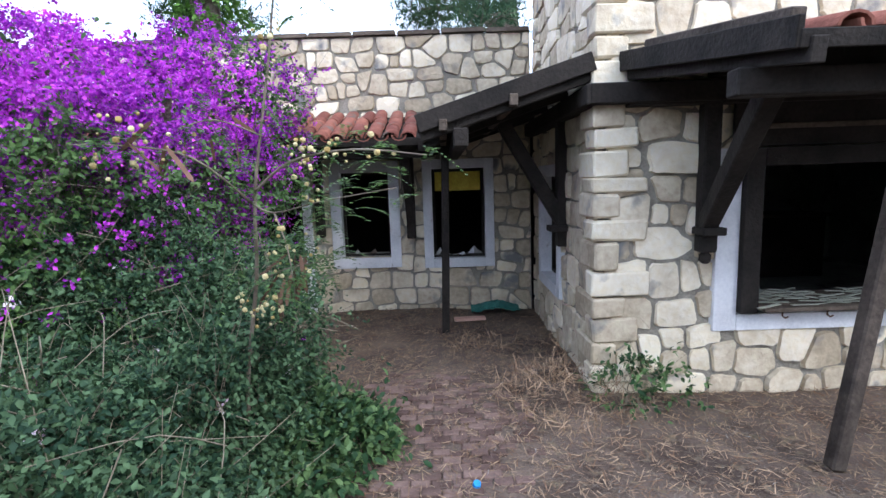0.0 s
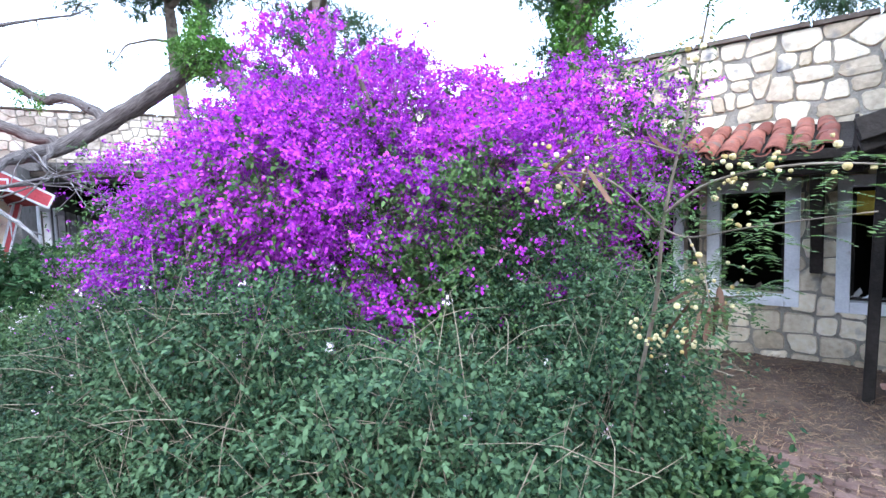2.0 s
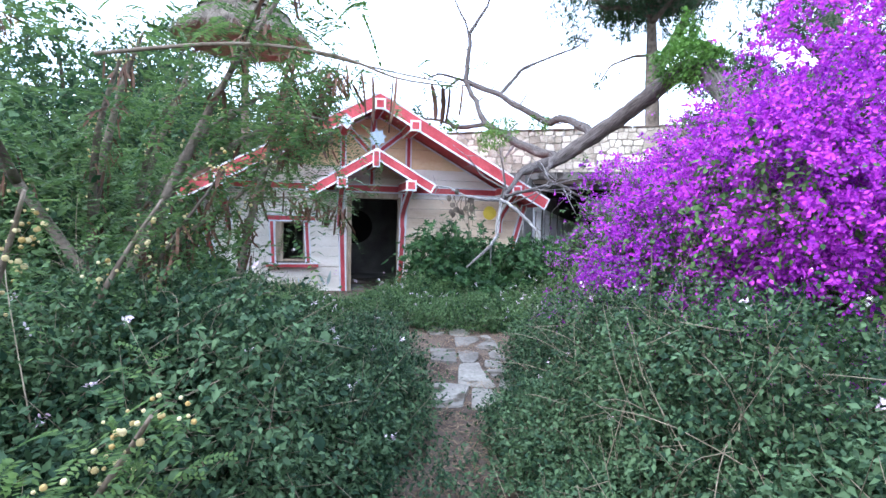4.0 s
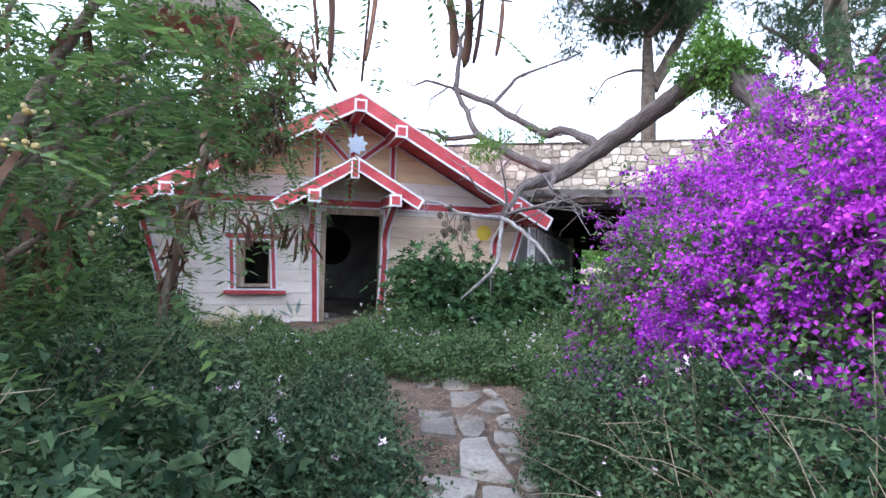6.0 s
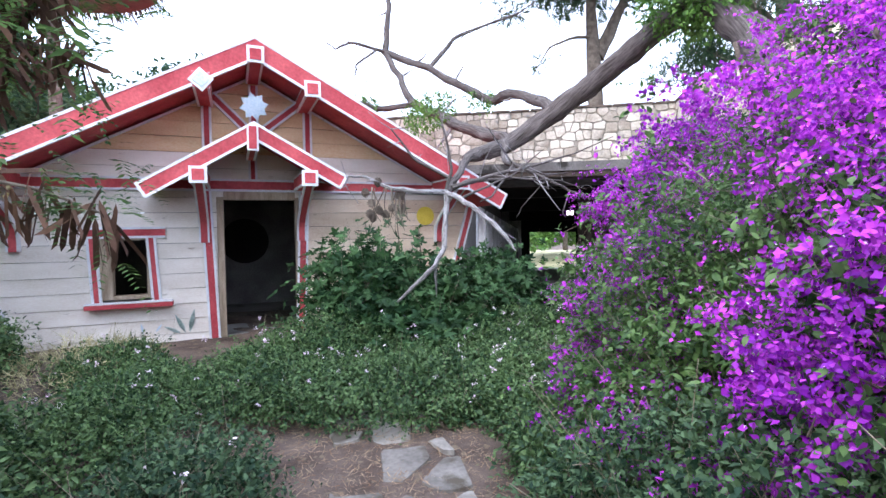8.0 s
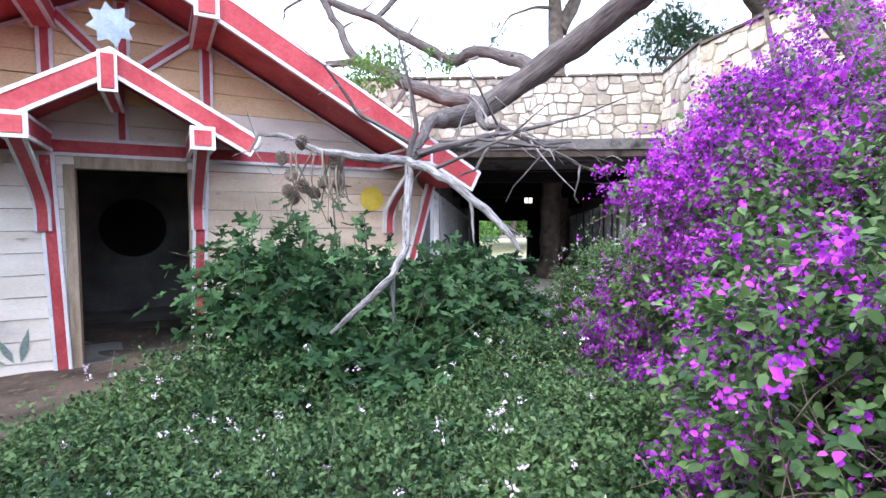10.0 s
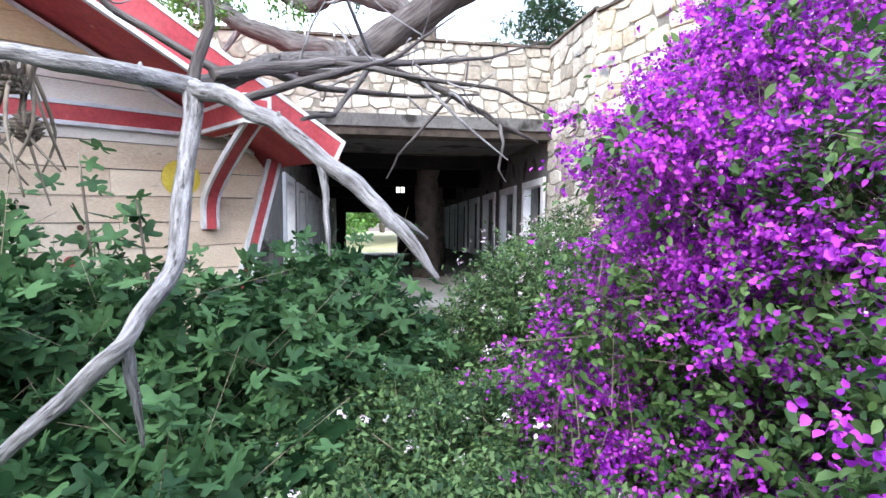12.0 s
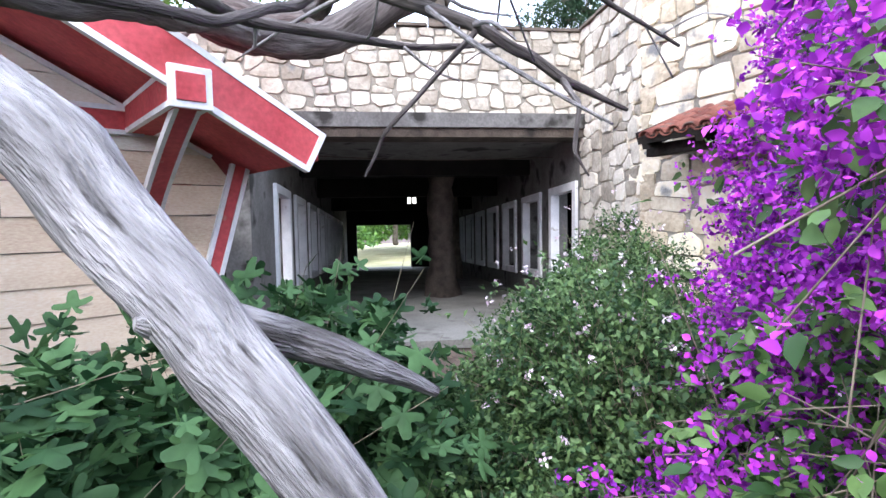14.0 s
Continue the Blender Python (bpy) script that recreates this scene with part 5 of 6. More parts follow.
canes(bou, [(-6.2, 2.15, .4, .7, .55, .95), (-7.0, 2.65, .45, .6, .52, 1.0), (-7.75, 3.15, .5, .6, .55, 1.05), (-8.35, 3.05, .4, .45, .42, .85)], 14, 4.1, .30, TWIG, .0014)
# bushes on the other side of the path
left_bush = bush("lantana_bush", [(-2.6, -1.55, .2, .9, .75, 1.0), (-3.7, -1.75, .2, 1.0, .9, .95), (-1.7, -1.75, .2, .8, .7, 1.0), (-4.6, -2.0, .2, .9, 1.0, .85), (-3.2, -.95, .05, .8, .35, .55), (-4.4, -1.1, .05, .9, .40, .50), (-3.6, -.58, 0, .8, .34, .40), (-4.7, -.60, 0, .8, .32, .38), (-5.5, -.78, 0, .7, .36, .38), (-4.2, -.36, 0, .7, .28, .46), (-5.1, -.42, 0, .6, .26, .42), (-6.0, -.55, 0, .6, .3, .36), (-3.3, -.55, 0, .6, .24, .5)], 25000, 9, 0.20, .035, SLIM, LEAF_COOL, "dark green lantana bush beside the path", flowers=70, stem=2000, seed=5.0, rough=.32, spread=.75)
bush("lantana_bush", [(-5.6, -2.1, .1, .9, .9, .7), (-6.8, -2.6, .1, .9, .8, .65), (-7.6, -3.6, .2, 1.0, 1.0, .8), (-9.3, -3.6, .1, .8, .5, .65)], 7000, 8, 0.2, .044, OVAL, LEAF, "straggling green bush before the house", flowers=40, stem=500, seed=6.0)
bush("broad_leaved_bush", [(-3.5, -1.15, .2, .6, .45, .62), (-4.2, -.95, .1, .6, .35, .55), (-2.9, -1.5, .2, .6, .4, .70)], 620, 6, .20, .080, WIDE_OVAL, LEAF_COOL, "dusky broad-leaved shrub among the lantana", stem=160, seed=21.0, rough=.4, spread=.8)
canes(left_bush, [(-2.6, -1.55, .2, .9, .75, 1.0), (-3.7, -1.75, .2, 1.0, .9, .95), (-1.7, -1.75, .2, .8, .7, 1.0), (-4.6, -2.0, .2, .9, 1.0, .85)], 110, 5.2, .9)
# carpet before the house
bush("lantana_carpet", [(-9.3, .6, .0, 1.3, 1.3, .42), (-8.0, 1.0, .0, 1.2, 1.0, .36), (-8.1, .2, -.05, .8, .9, .30), (-8.6, -.5, .0, 1.3, .8, .32), (-9.6, 2.3, 0, 1.0, .8, .5), (-7.2, 1.55, 0, .8, .4, .38), (-10.1, 3.4, .0, 1.1, .9, .5), (-8.9, 1.9, 0, 1.0, .7, .40), (-7.4, 1.75, 0, .8, .5, .40), (-6.2, 1.5, 0, .6, .28, .36), (-8.0, 2.4, 0, .7, .5, .45), (-8.3, -1.45, 0, .9, .6, .26), (-7.2, -1.5, 0, .8, .6, .30), (-9.4, -2.1, 0, .8, .5, .24), (-9.0, 2.9, 0, .8, .7, .5)], 27500, 8, 0.14, .035, SLIM, LEAF, "low carpet of green lantana with small pale flowers", flowers=260, stem=900, seed=7.0, depth=.5)
bush("lantana_bush", [(-10.0, 4.2, .1, .8, .8, .95), (-10.7, 5.0, .1, .75, .7, 1.15), (-11.15, 5.9, .1, .7, .6, 1.25), (-9.4, 3.7, .1, .5, .5, .7)], 9000, 9, 0.18, .038, SLIM, LEAF, "tall flowering lantana beside the passage mouth", flowers=420, stem=700, seed=8.0, rough=.4)
bush("fig_bush", [(-9.95, 1.55, .2, .75, .85, .85), (-9.8, .75, .3, .6, .6, .75), (-10.3, 2.45, .2, .7, .6, .85), (-9.2, 1.2, .1, .6, .7, .5), (-10.2, .3, .5, .35, .35, .8)], 1500, 6, 0.32, .112, LOBED, LEAF_FIG, "young fig bush with large lobed leaves", stem=250, seed=9.0, spread=.8)
fs = thing("fig_shoot", None, "upright leafy fig shoots against the planks", "fig shoot")
for (fx, fy, fz) in ((-10.35, .78, 1.5), (-10.25, .62, 1.6), (-10.1, 1.3, 1.5), (-10.4, 1.05, 1.75)):
    part("shoot", limb_bm([(fx + .15, fy, .2, .014), (fx + .05, fy + .05, .8, .012), (fx, fy, fz, .006)], 5, 6), TWIG, fs)
    n = 16
    zz = np.linspace(.8, fz + .03, n)
    c = np.stack([np.full(n, fx), np.full(n, fy), zz], 1) + RNG.normal(size=(n, 3)) * .05
    d = RNG.normal(size=(n, 3)) + np.array((.4, 0, -.1))
    leaves("shoot_foliage", c, d, np.tile((.4, 0, .9), (n, 1)) + RNG.normal(size=(n, 3)) * .3, RNG.uniform(.11, .18, n), LOBED, LEAF_FIG, fs)


# dead fallen pine limb
dead = thing("dead_tree", None, "leaning dead tree with silvery bare branches over the house", "dead tree")
JOINT = (-11.5, 2.55, 2.70)
FORK = (-8.98, 1.43, 1.89)
part("trunk", limb_bm([(-8.2, 5.3, 2.6, .16), (-8.9, 5.2, 3.9, .175), (-9.55, 5.0, 4.45, .18), (-10.9, 4.68, 4.07, .175), (-11.75, 4.05, 3.50, .165), (-12.0, 3.3, 2.98, .15), (*JOINT, .11), (-11.15, 2.2, 2.58, .03)], 9, 18, rough=.24), DEADBARK, dead)
part("ivy_stump", limb_bm([(-9.5, 5.0, 4.4, .15), (-9.1, 5.3, 4.15, .13), (-8.7, 5.6, 3.75, .09)], 5, 10), DEADBARK, dead)
BR = [
    [(*JOINT, .085), (-10.7, 2.1, 2.45, .055), (-9.7, 1.7, 2.1, .042), (*FORK, .036)],
    [(*FORK, .036), (-8.85, 1.15, 1.89, .030), (-9.04, .83, 1.94, .025), (-9.5, .58, 2.11, .018), (-9.75, .40, 2.14, .013), (-9.8, .33, 2.0, .007)],
    [(*FORK, .036), (-8.80, 1.38, 1.6, .029), (-8.62, 1.32, 1.3, .026), (-8.41, 1.18, 1.13, .024), (-8.48, .98, .93, .019), (-8.57, .82, .76, .010)],
    [(-8.41, 1.18, 1.13, .017), (-8.48, 1.20, .97, .012), (-8.54, 1.215, .80, .005)],
    [(*FORK, .036), (-8.70, 1.52, 1.81, .029), (-8.49, 1.63, 1.69, .026), (-8.36, 1.74, 1.565, .025), (-8.26, 1.815, 1.465, .024), (-8.185, 1.875, 1.37, .019), (-8.125, 1.925, 1.27, .006)],
    [(-8.42, 1.69, 1.63, .014), (-8.37, 1.69, 1.50, .010), (-8.33, 1.68, 1.40, .008), (-8.313, 1.68, 1.33, .004)],
    [(-8.25, 1.83, 1.45, .013), (-8.255, 1.90, 1.42, .010), (-8.272, 1.98, 1.375, .004)],
    [(*FORK, 0.0248), (-9.0, 1.5, 2.15, 0.0186), (-9.05, 1.45, 2.5, 0.0136), (-9.2, 1.4, 2.9, 0.0062)],
    [(-11.2, 2.9, 2.85, 0.0496), (-10.2, 2.55, 2.42, 0.0341), (-9.6, 2.45, 2.3, 0.0260), (-9.25, 2.75, 2.08, 0.0198), (-9.15, 3.0, 1.93, 0.0149), (-9.1, 3.25, 1.85, 0.0062)],
    [(-9.15, 3.0, 1.93, 0.0112), (-8.95, 2.86, 1.80, 0.0081), (-8.90, 2.79, 1.66, 0.0056), (-8.88, 2.82, 1.60, 0.0025)],
    [(-9.6, 2.45, 2.3, 0.0186), (-9.3, 2.2, 2.05, 0.0136), (-8.95, 1.95, 1.85, 0.0112), (-8.75, 1.75, 1.78, 0.0074)],
    [(-9.25, 2.75, 2.08, 0.0099), (-9.3, 2.45, 1.75, 0.0068), (-9.35, 2.40, 1.62, 0.0031)],
    [(*FORK, 0.0279), (-9.2, 1.75, 2.05, 0.0223), (-9.6, 2.15, 2.1, 0.0186), (-9.7, 2.75, 2.15, 0.0136), (-9.6, 3.2, 2.2, 0.0062)],
    [(-9.0, 1.5, 1.95, .026), (-9.1, 2.0, 2.1, .022), (-9.35, 2.6, 2.25, .017), (-9.6, 3.3, 2.45, .010), (-9.7, 3.9, 2.7, .005)],
    [(-8.72, 1.52, 1.81, .016), (-8.75, 1.85, 1.95, .012), (-8.9, 2.2, 2.1, .009), (-9.0, 2.6, 2.4, .004)],
    [(-9.1, 2.0, 2.1, .015), (-8.95, 2.3, 2.05, .011), (-8.8, 2.7, 2.02, .008), (-8.75, 3.0, 1.92, .004)],
    [(-9.6, 1.65, 2.1, .022), (-9.7, 1.2, 2.35, .016), (-9.6, .9, 2.7, .008)],
    [(-11.75, 4.05, 3.45, .11), (-13.0, 3.84, 4.1, .10), (-14.2, 3.5, 4.3, .085), (-15.0, 2.43, 5.14, .075), (-15.6, 1.5, 5.64, .07)],
    [(-15.6, 1.5, 5.60, .075), (-15.7, 1.59, 6.51, .06), (-15.8, 1.65, 7.16, .05), (-15.9, 2.17, 8.04, .03), (-15.9, 2.29, 9.2, .012)],
    [(-15.75, 1.62, 6.8, .035), (-15.8, 1.47, 7.45, .03), (-15.9, 1.16, 8.07, .02), (-15.9, .9, 8.5, .008)],
    [(-15.0, 2.43, 5.14, .05), (-15.2, 3.15, 5.96, .04), (-15.4, 4.67, 6.67, .025), (-15.5, 5.26, 7.1, .008)],
    [(-15.6, 1.5, 5.64, .04), (-15.6, .74, 5.81, .03), (-15.6, .36, 5.64, .02), (-15.7, .15, 5.83, .008)],
    [(-15.6, 1.3, 5.68, .03), (-15.5, .82, 5.27, .02), (-15.5, .79, 5.0, .008)],
    [(-12.0, 3.25, 2.95, .12), (-12.6, 2.9, 3.25, .11), (-13.2, 2.5, 3.55, .10), (-14.6, 2.01, 4.22, .085), (-15.2, 1.79, 4.96, .07), (-15.6, 1.5, 5.62, .06)],
    [(-14.6, 2.01, 4.22, .07), (-14.9, 1.16, 4.16, .055), (-15.2, .68, 4.39, .035), (-15.4, 0.1, 4.45, .015)],
]
for k, b in enumerate(BR):
    near = b[0][0] > -10
    part("branch", gnarled(b, 3, .28 if near else .6, k, 6 if b[0][3] > .02 else 2, 16 if b[0][3] > .02 else 8, .17 if near else .28), DEADWOOD if near and k < 7 else DEADBARK, dead)
rr = random.Random(12)
for b in BR[1:2] + BR[7:9] + BR[12:]:
    for k in range(5):
        i = rr.randrange(1, len(b) - 1)
        a = Vector(b[i][:3]).lerp(Vector(b[i + 1][:3]), rr.random())
        L = rr.uniform(.12, .4) * (2.2 if b[0][0] < -11 else 1)
        d = Vector((rr.uniform(-1, 1), rr.uniform(-1, 1), rr.uniform(-.7, .8))).normalized()
        m = a + d * L * .5 + Vector((0, 0, rr.uniform(-.05, .05)))
        part("twig", limb_bm([(*a, b[i][3] * .4), (*m, b[i][3] * .28), (*(a + d * L), .003)], 3, 5), DEADWOOD, dead)
# hanging twigs and cones on the branch before the planks
CONE_AT = [(-9.15, .62, 1.78), (-9.12, .70, 1.70), (-9.18, .78, 1.66), (-9.1, .84, 1.73), (-9.2, .56, 1.90), (-9.05, .92, 1.86), (-9.22, .70, 2.02), (-9.13, .95, 1.72), (-9.25, .64, 1.62), (-9.08, .60, 1.66)]
cone_bm = bmesh.new()
for k in range(60):
    g = k * 2.39996
    h = k / 60
    r = .042 * math.sin(math.pi * (0.12 + .86 * h)) ** .8
    c = Vector((r * math.cos(g), r * math.sin(g), (.5 - h) * .10))
    bmesh.ops.create_cone(cone_bm, cap_ends=True, segments=4, radius1=.011, radius2=.002, depth=.018, matrix=Matrix.Translation(c) @ Matrix.Rotation(g, 4, 'Z') @ Matrix.Rotation(radians(75), 4, 'Y'))
bmesh.ops.create_icosphere(cone_bm, subdivisions=1, radius=.034, matrix=Matrix.Diagonal((1, 1, 1.35, 1)))
CONE = bpy.data.meshes.new("pine_cone")
cone_bm.to_mesh(CONE)
cone_bm.free()
CONE.materials.append(BARK)
for c in CONE_AT:
    ob = tagged(new("pine_cone", CONE), "old grey pine cone hanging on a dead branch", "pine cone", "cones on the dead branch")
    ob.matrix_world = Matrix.Translation(c) @ pose(0, 0, 0, rr.uniform(-50, 50), rr.uniform(-50, 50), rr.uniform(0, 360))
for k in range(16):
    a = Vector((-9.1 + rr.uniform(-.1, .1), rr.uniform(.55, 1.0), 1.95))
    m = a + Vector((rr.uniform(-.1, .1), rr.uniform(-.12, .12), -.22))
    e = m + Vector((rr.uniform(-.1, .1), rr.uniform(-.12, .12), -rr.uniform(.1, .3)))
    part("twig", limb_bm([(*a, .008), (*m, .006), (*e, .003)], 4, 5), TWIG, dead)
# ivy on the bend of the trunk
bush("ivy", [(-9.6, 4.95, 4.62, .55, .42, .28), (-9.3, 5.1, 4.45, .4, .35, .3), (-9.62, 4.92, 5.0, .14, .14, .40)], 900, 8, .14, .055, OVAL, LEAF_IVY, "bright green ivy clump on the dead trunk", "ivy", stem=40, seed=10.0, low=1)
bush("ivy", [(-12.9, 1.9, 3.55, .55, .35, .16), (-13.9, 2.3, 4.0, .6, .4, .16), (-14.1, 3.4, 4.25, .4, .35, .12), (-14.9, 1.0, 4.2, .4, .3, .12)], 380, 7, .14, .05, OVAL, LEAF_IVY, "green creeper along the dead branch", "ivy", stem=20, seed=11.0, low=1)


# ---- living trees ----
def pine(x, y, h, r, label, crown, seed, lean=(0, 0), limbs=9, clear=.38):
    t = thing("pine_tree", None, label, "pine tree")
    rr = random.Random(seed)
    top = (x + lean[0], y + lean[1], h)
    part("trunk", limb_bm([(x, y, -.3, r * 1.2), (x + lean[0] * .2, y + lean[1] * .2, h * .3, r), (x + lean[0] * .6, y + lean[1] * .5, h * .65, r * .75), (*top, r * .3)], 6, 12, rough=.15), BARK, t)
    balls = []
    for k in range(limbs):
        q = rr.uniform(clear, .98)
        a = Vector((x + lean[0] * q, y + lean[1] * q, h * q))
        g = k * 2.4 + rr.random()
        L = crown * rr.uniform(.6, 1.1)
        e = a + Vector((math.cos(g) * L, math.sin(g) * L, rr.uniform(.2, 1.2)))
        m = a.lerp(e, .5) + Vector((0, 0, rr.uniform(-.2, .4)))
        part("limb", limb_bm([(*a, r * .4), (*m, r * .25), (*e, r * .08)], 5, 7, rough=.2), BARK, t)
        for _ in range(7):
            c = m.lerp(e, rr.uniform(.2, 1.15)) + Vector((rr.uniform(-.8, .8), rr.uniform(-.8, .8), rr.uniform(-.3, .5)))
            s = rr.uniform(.35, .75)
            balls.append((*c, s * 1.2, s * 1.2, s * .6))
    at, way, out, p, w, L = twigs(balls, 4200, 12, .3, .9, .3, seed, low=.5, droop=.1, spread=.7)
    leaves("needle_mass", at, *leaf_ways(way, .1, .8), .17 * RNG.uniform(.7, 1.2, len(at)), (np.array([(0, -.09, 0), (0, .09, 0), (1, 0, -.05)]), np.array([(0, 2, 1)])), LEAF_FAR, t)
    stems("twig_mass", p, w, L, BARK, t, .01, 350, .5)
    return t


forked = pine(-20.5, 9.85, 10.6, .36, "tall pine with a forked grey trunk behind the passage", 2.6, 31, (0, -.45), 6, .90)
for b in ([(-20.5, 9.75, 7.6, .24), (-20.5, 10.4, 8.9, .20), (-20.5, 10.95, 10.0, .16), (-20.4, 12.0, 11.2, .08)], [(-20.5, 9.4, 10.1, .13), (-20.3, 8.4, 10.0, .10), (-20.3, 7.5, 9.95, .07), (-20.3, 6.8, 10.45, .03)],
          [(-20.5, 9.7, 8.3, .07), (-20.3, 8.7, 8.15, .05), (-20.3, 7.8, 7.75, .035), (-20.3, 7.3, 7.0, .012)], [(-20.5, 9.45, 10.2, .14), (-20.5, 10.2, 10.7, .11), (-20.4, 11.2, 11.0, .06)]):
    part("limb", gnarled(b, 2, .5, 5, 0, 9, .15), BARK, forked)
fb = [(-20.3, 6.4, 10.6, .9, .9, .5), (-20.2, 6.0, 9.7, .7, .8, .45), (-20.3, 7.3, 10.3, .8, .7, .4), (-20.2, 6.3, 8.8, .6, .6, .4), (-20.3, 8.3, 9.0, .5, .5, .3), (-20.3, 7.4, 7.1, .35, .4, .25), (-20.4, 11.8, 11.3, 1.2, 1.3, .6), (-20.3, 11.2, 9.6, .6, .6, .4), (-20.2, 9.0, 11.6, 1.2, 1.2, .5)]
at, way, out, p, w, L = twigs(fb, 1100, 12, .3, .9, .3, 35.0, low=.5, droop=.3, spread=.7)
leaves("needle_mass", at, *leaf_ways(way, .1, .8), .17 * RNG.uniform(.7, 1.2, len(at)), (np.array([(0, -.08, 0), (0, .08, 0), (1, 0, -.05)]), np.array([(0, 2, 1)])), LEAF_FAR, forked)
stems("twig_mass", p, w, L, BARK, forked, .01, 200, .6)
pine(-15.5, 13.5, 13, .40, "tall dark pine rising behind the stone wing", 4.2, 32, (-.4, -1.2), 11)
pine(-6.0, 14.0, 13, .38, "pine with ivy on its trunk behind the wing", 2.0, 33, (.2, -1.0), 7)
pine(2.5, 17.0, 11, .35, "pine behind the stone building", 2.8, 34, (-.5, -.6), 8)
bush("ivy", [(-5.95, 13.7, 5.5, .75, .7, 2.6), (-5.9, 13.4, 7.2, .6, .55, 1.0)], 900, 7, .25, .12, OVAL, LEAF_IVY, "thick ivy round a pine trunk", "ivy", stem=0, seed=12.0, low=1)


def broad_tree(x, y, h, crown, label, seed, mat=LEAF_FAR, trunk=.16, n=2600, size=.12, low=.3):
    t = thing("tree", None, label, "tree")
    rr = random.Random(seed)
    balls = []
    part("trunk", limb_bm([(x, y, -.3, trunk * 1.2), (x + rr.uniform(-.2, .2), y + rr.uniform(-.2, .2), h * .35, trunk), (x, y, h * .7, trunk * .5)], 5, 9, rough=.2), BARK, t)
    for k in range(7):
        a = Vector((x, y, h * rr.uniform(.25, .6)))
        g = k * 2.4 + rr.random()
        e = Vector((x + math.cos(g) * crown * .8, y + math.sin(g) * crown * .8, h * rr.uniform(.55, .9)))
        part("limb", limb_bm([(*a, trunk * .45), (*(a.lerp(e, .5) + Vector((0, 0, .2))), trunk * .3), (*e, trunk * .08)], 4, 6), BARK, t)
        for _ in range(3):
            c = a.lerp(e, rr.uniform(.6, 1.1)) + Vector((rr.uniform(-.5, .5), rr.uniform(-.5, .5), rr.uniform(-.2, .6)))
            s = crown * rr.uniform(.25, .45)
            balls.append((*c, s, s, s * .8))
    at, way, out, p, w, L = twigs(balls, n, 9, .35, .6, .3, seed, low=low)
    foliage("foliage", at, way, out, size, KITE, mat, t)
    stems("twig_mass", p, w, L, BARK, t, .008, 250, .5)
    return t


for x, y, h, c, sd in ((-19, -6, 6, 2.6, 51), (-16, -10, 7, 3.0, 52), (-24, -1.5, 6.5, 2.6, 53), (-11, -11, 6, 2.8, 54), (-14.5, -6.2, 4.2, 1.7, 55)):
    broad_tree(x, y, h, c, "green tree in the grove behind the painted house", sd)
# greenery beyond the far end of the passage
for x, y, sd in ((-38, 17, 61), (-36, 22, 62), (-43, 22.5, 63), (-46, 18, 64), (-41, 13.5, 65), (-50, 24, 66)):
    broad_tree(x, y, 5.5, 2.6, "sunlit green tree beyond the passage", sd, LEAF_IVY, n=1300, size=.22, low=-1)
bush("hedge", [(-42, 19, .3, 4.5, 2.2, 2.6), (-38, 14.2, .2, 3, 1.6, 2.2), (-39, 22.5, .2, 3, 2.0, 2.4), (-47, 21, .8, 4, 3, 3.6), (-34.5, 12.2, -.2, 1.3, .9, 1.7)], 2600, 7, .6, .26, KITE, LEAF_IVY, "bright sunlit hedge beyond the passage", "hedge", stem=60, seed=19.0, low=-1.4)
tagged(mesh_from("sunlit_lawn", np.array([(-29.3, 8, -.86), (-60, 8, -1.4), (-60, 36, -1.4), (-27.5, 24, -.86)]), np.array([(0, 3, 2, 1)]), PARCH, kind="structure"), "dry sunlit grass beyond the passage")


# ---- feathery wild tamarind ----
def frond_leaves(name, bases, ways, parent, length=.22, pairs=11, size=.035):
    """Feather leaves: a fine stalk with small leaflets on both sides, drooping."""
    n = len(bases)
    k = np.linspace(.15, 1, pairs)
    w = unit(ways)
    s = unit(np.cross(w, np.array((0.05, 0.02, 1.0))))
    L = length * RNG.uniform(.7, 1.25, n)
    c = bases[:, None] + w[:, None] * (k[None, :, None] * L[:, None, None]) + np.array((0, 0, -.45)) * (k[None, :, None] ** 2 * L[:, None, None])
    at = np.concatenate([c, c], 1).reshape(-1, 3)
    sd = np.concatenate([np.repeat(s[:, None], pairs, 1), np.repeat(-s[:, None], pairs, 1)], 1).reshape(-1, 3) + np.repeat(w, pairs * 2, 0) * .45 + np.array((0, 0, -.15))
    leaves(name, at, sd, np.tile((0, 0, 1.0), (len(at), 1)) + RNG.normal(size=at.shape) * .25, size * RNG.uniform(.8, 1.2, len(at)), (np.array([(0, 0, 0), (.4, .20, 0), (.4, -.20, 0), (1, 0, -.05)]), KITE[1]), LEAF_FERN, parent)


def puff_mesh():
    bm = bmesh.new()
    bmesh.ops.create_icosphere(bm, subdivisions=2, radius=.013)
    for v in bm.verts:
        v.co *= 1 + .22 * noise.noise(v.co * 400)
    me = bpy.data.meshes.new("flower_puff")
    bm.to_mesh(me)
    bm.free()
    me.materials.append(CREAMPUFF)
    return me


PUFF = puff_mesh()


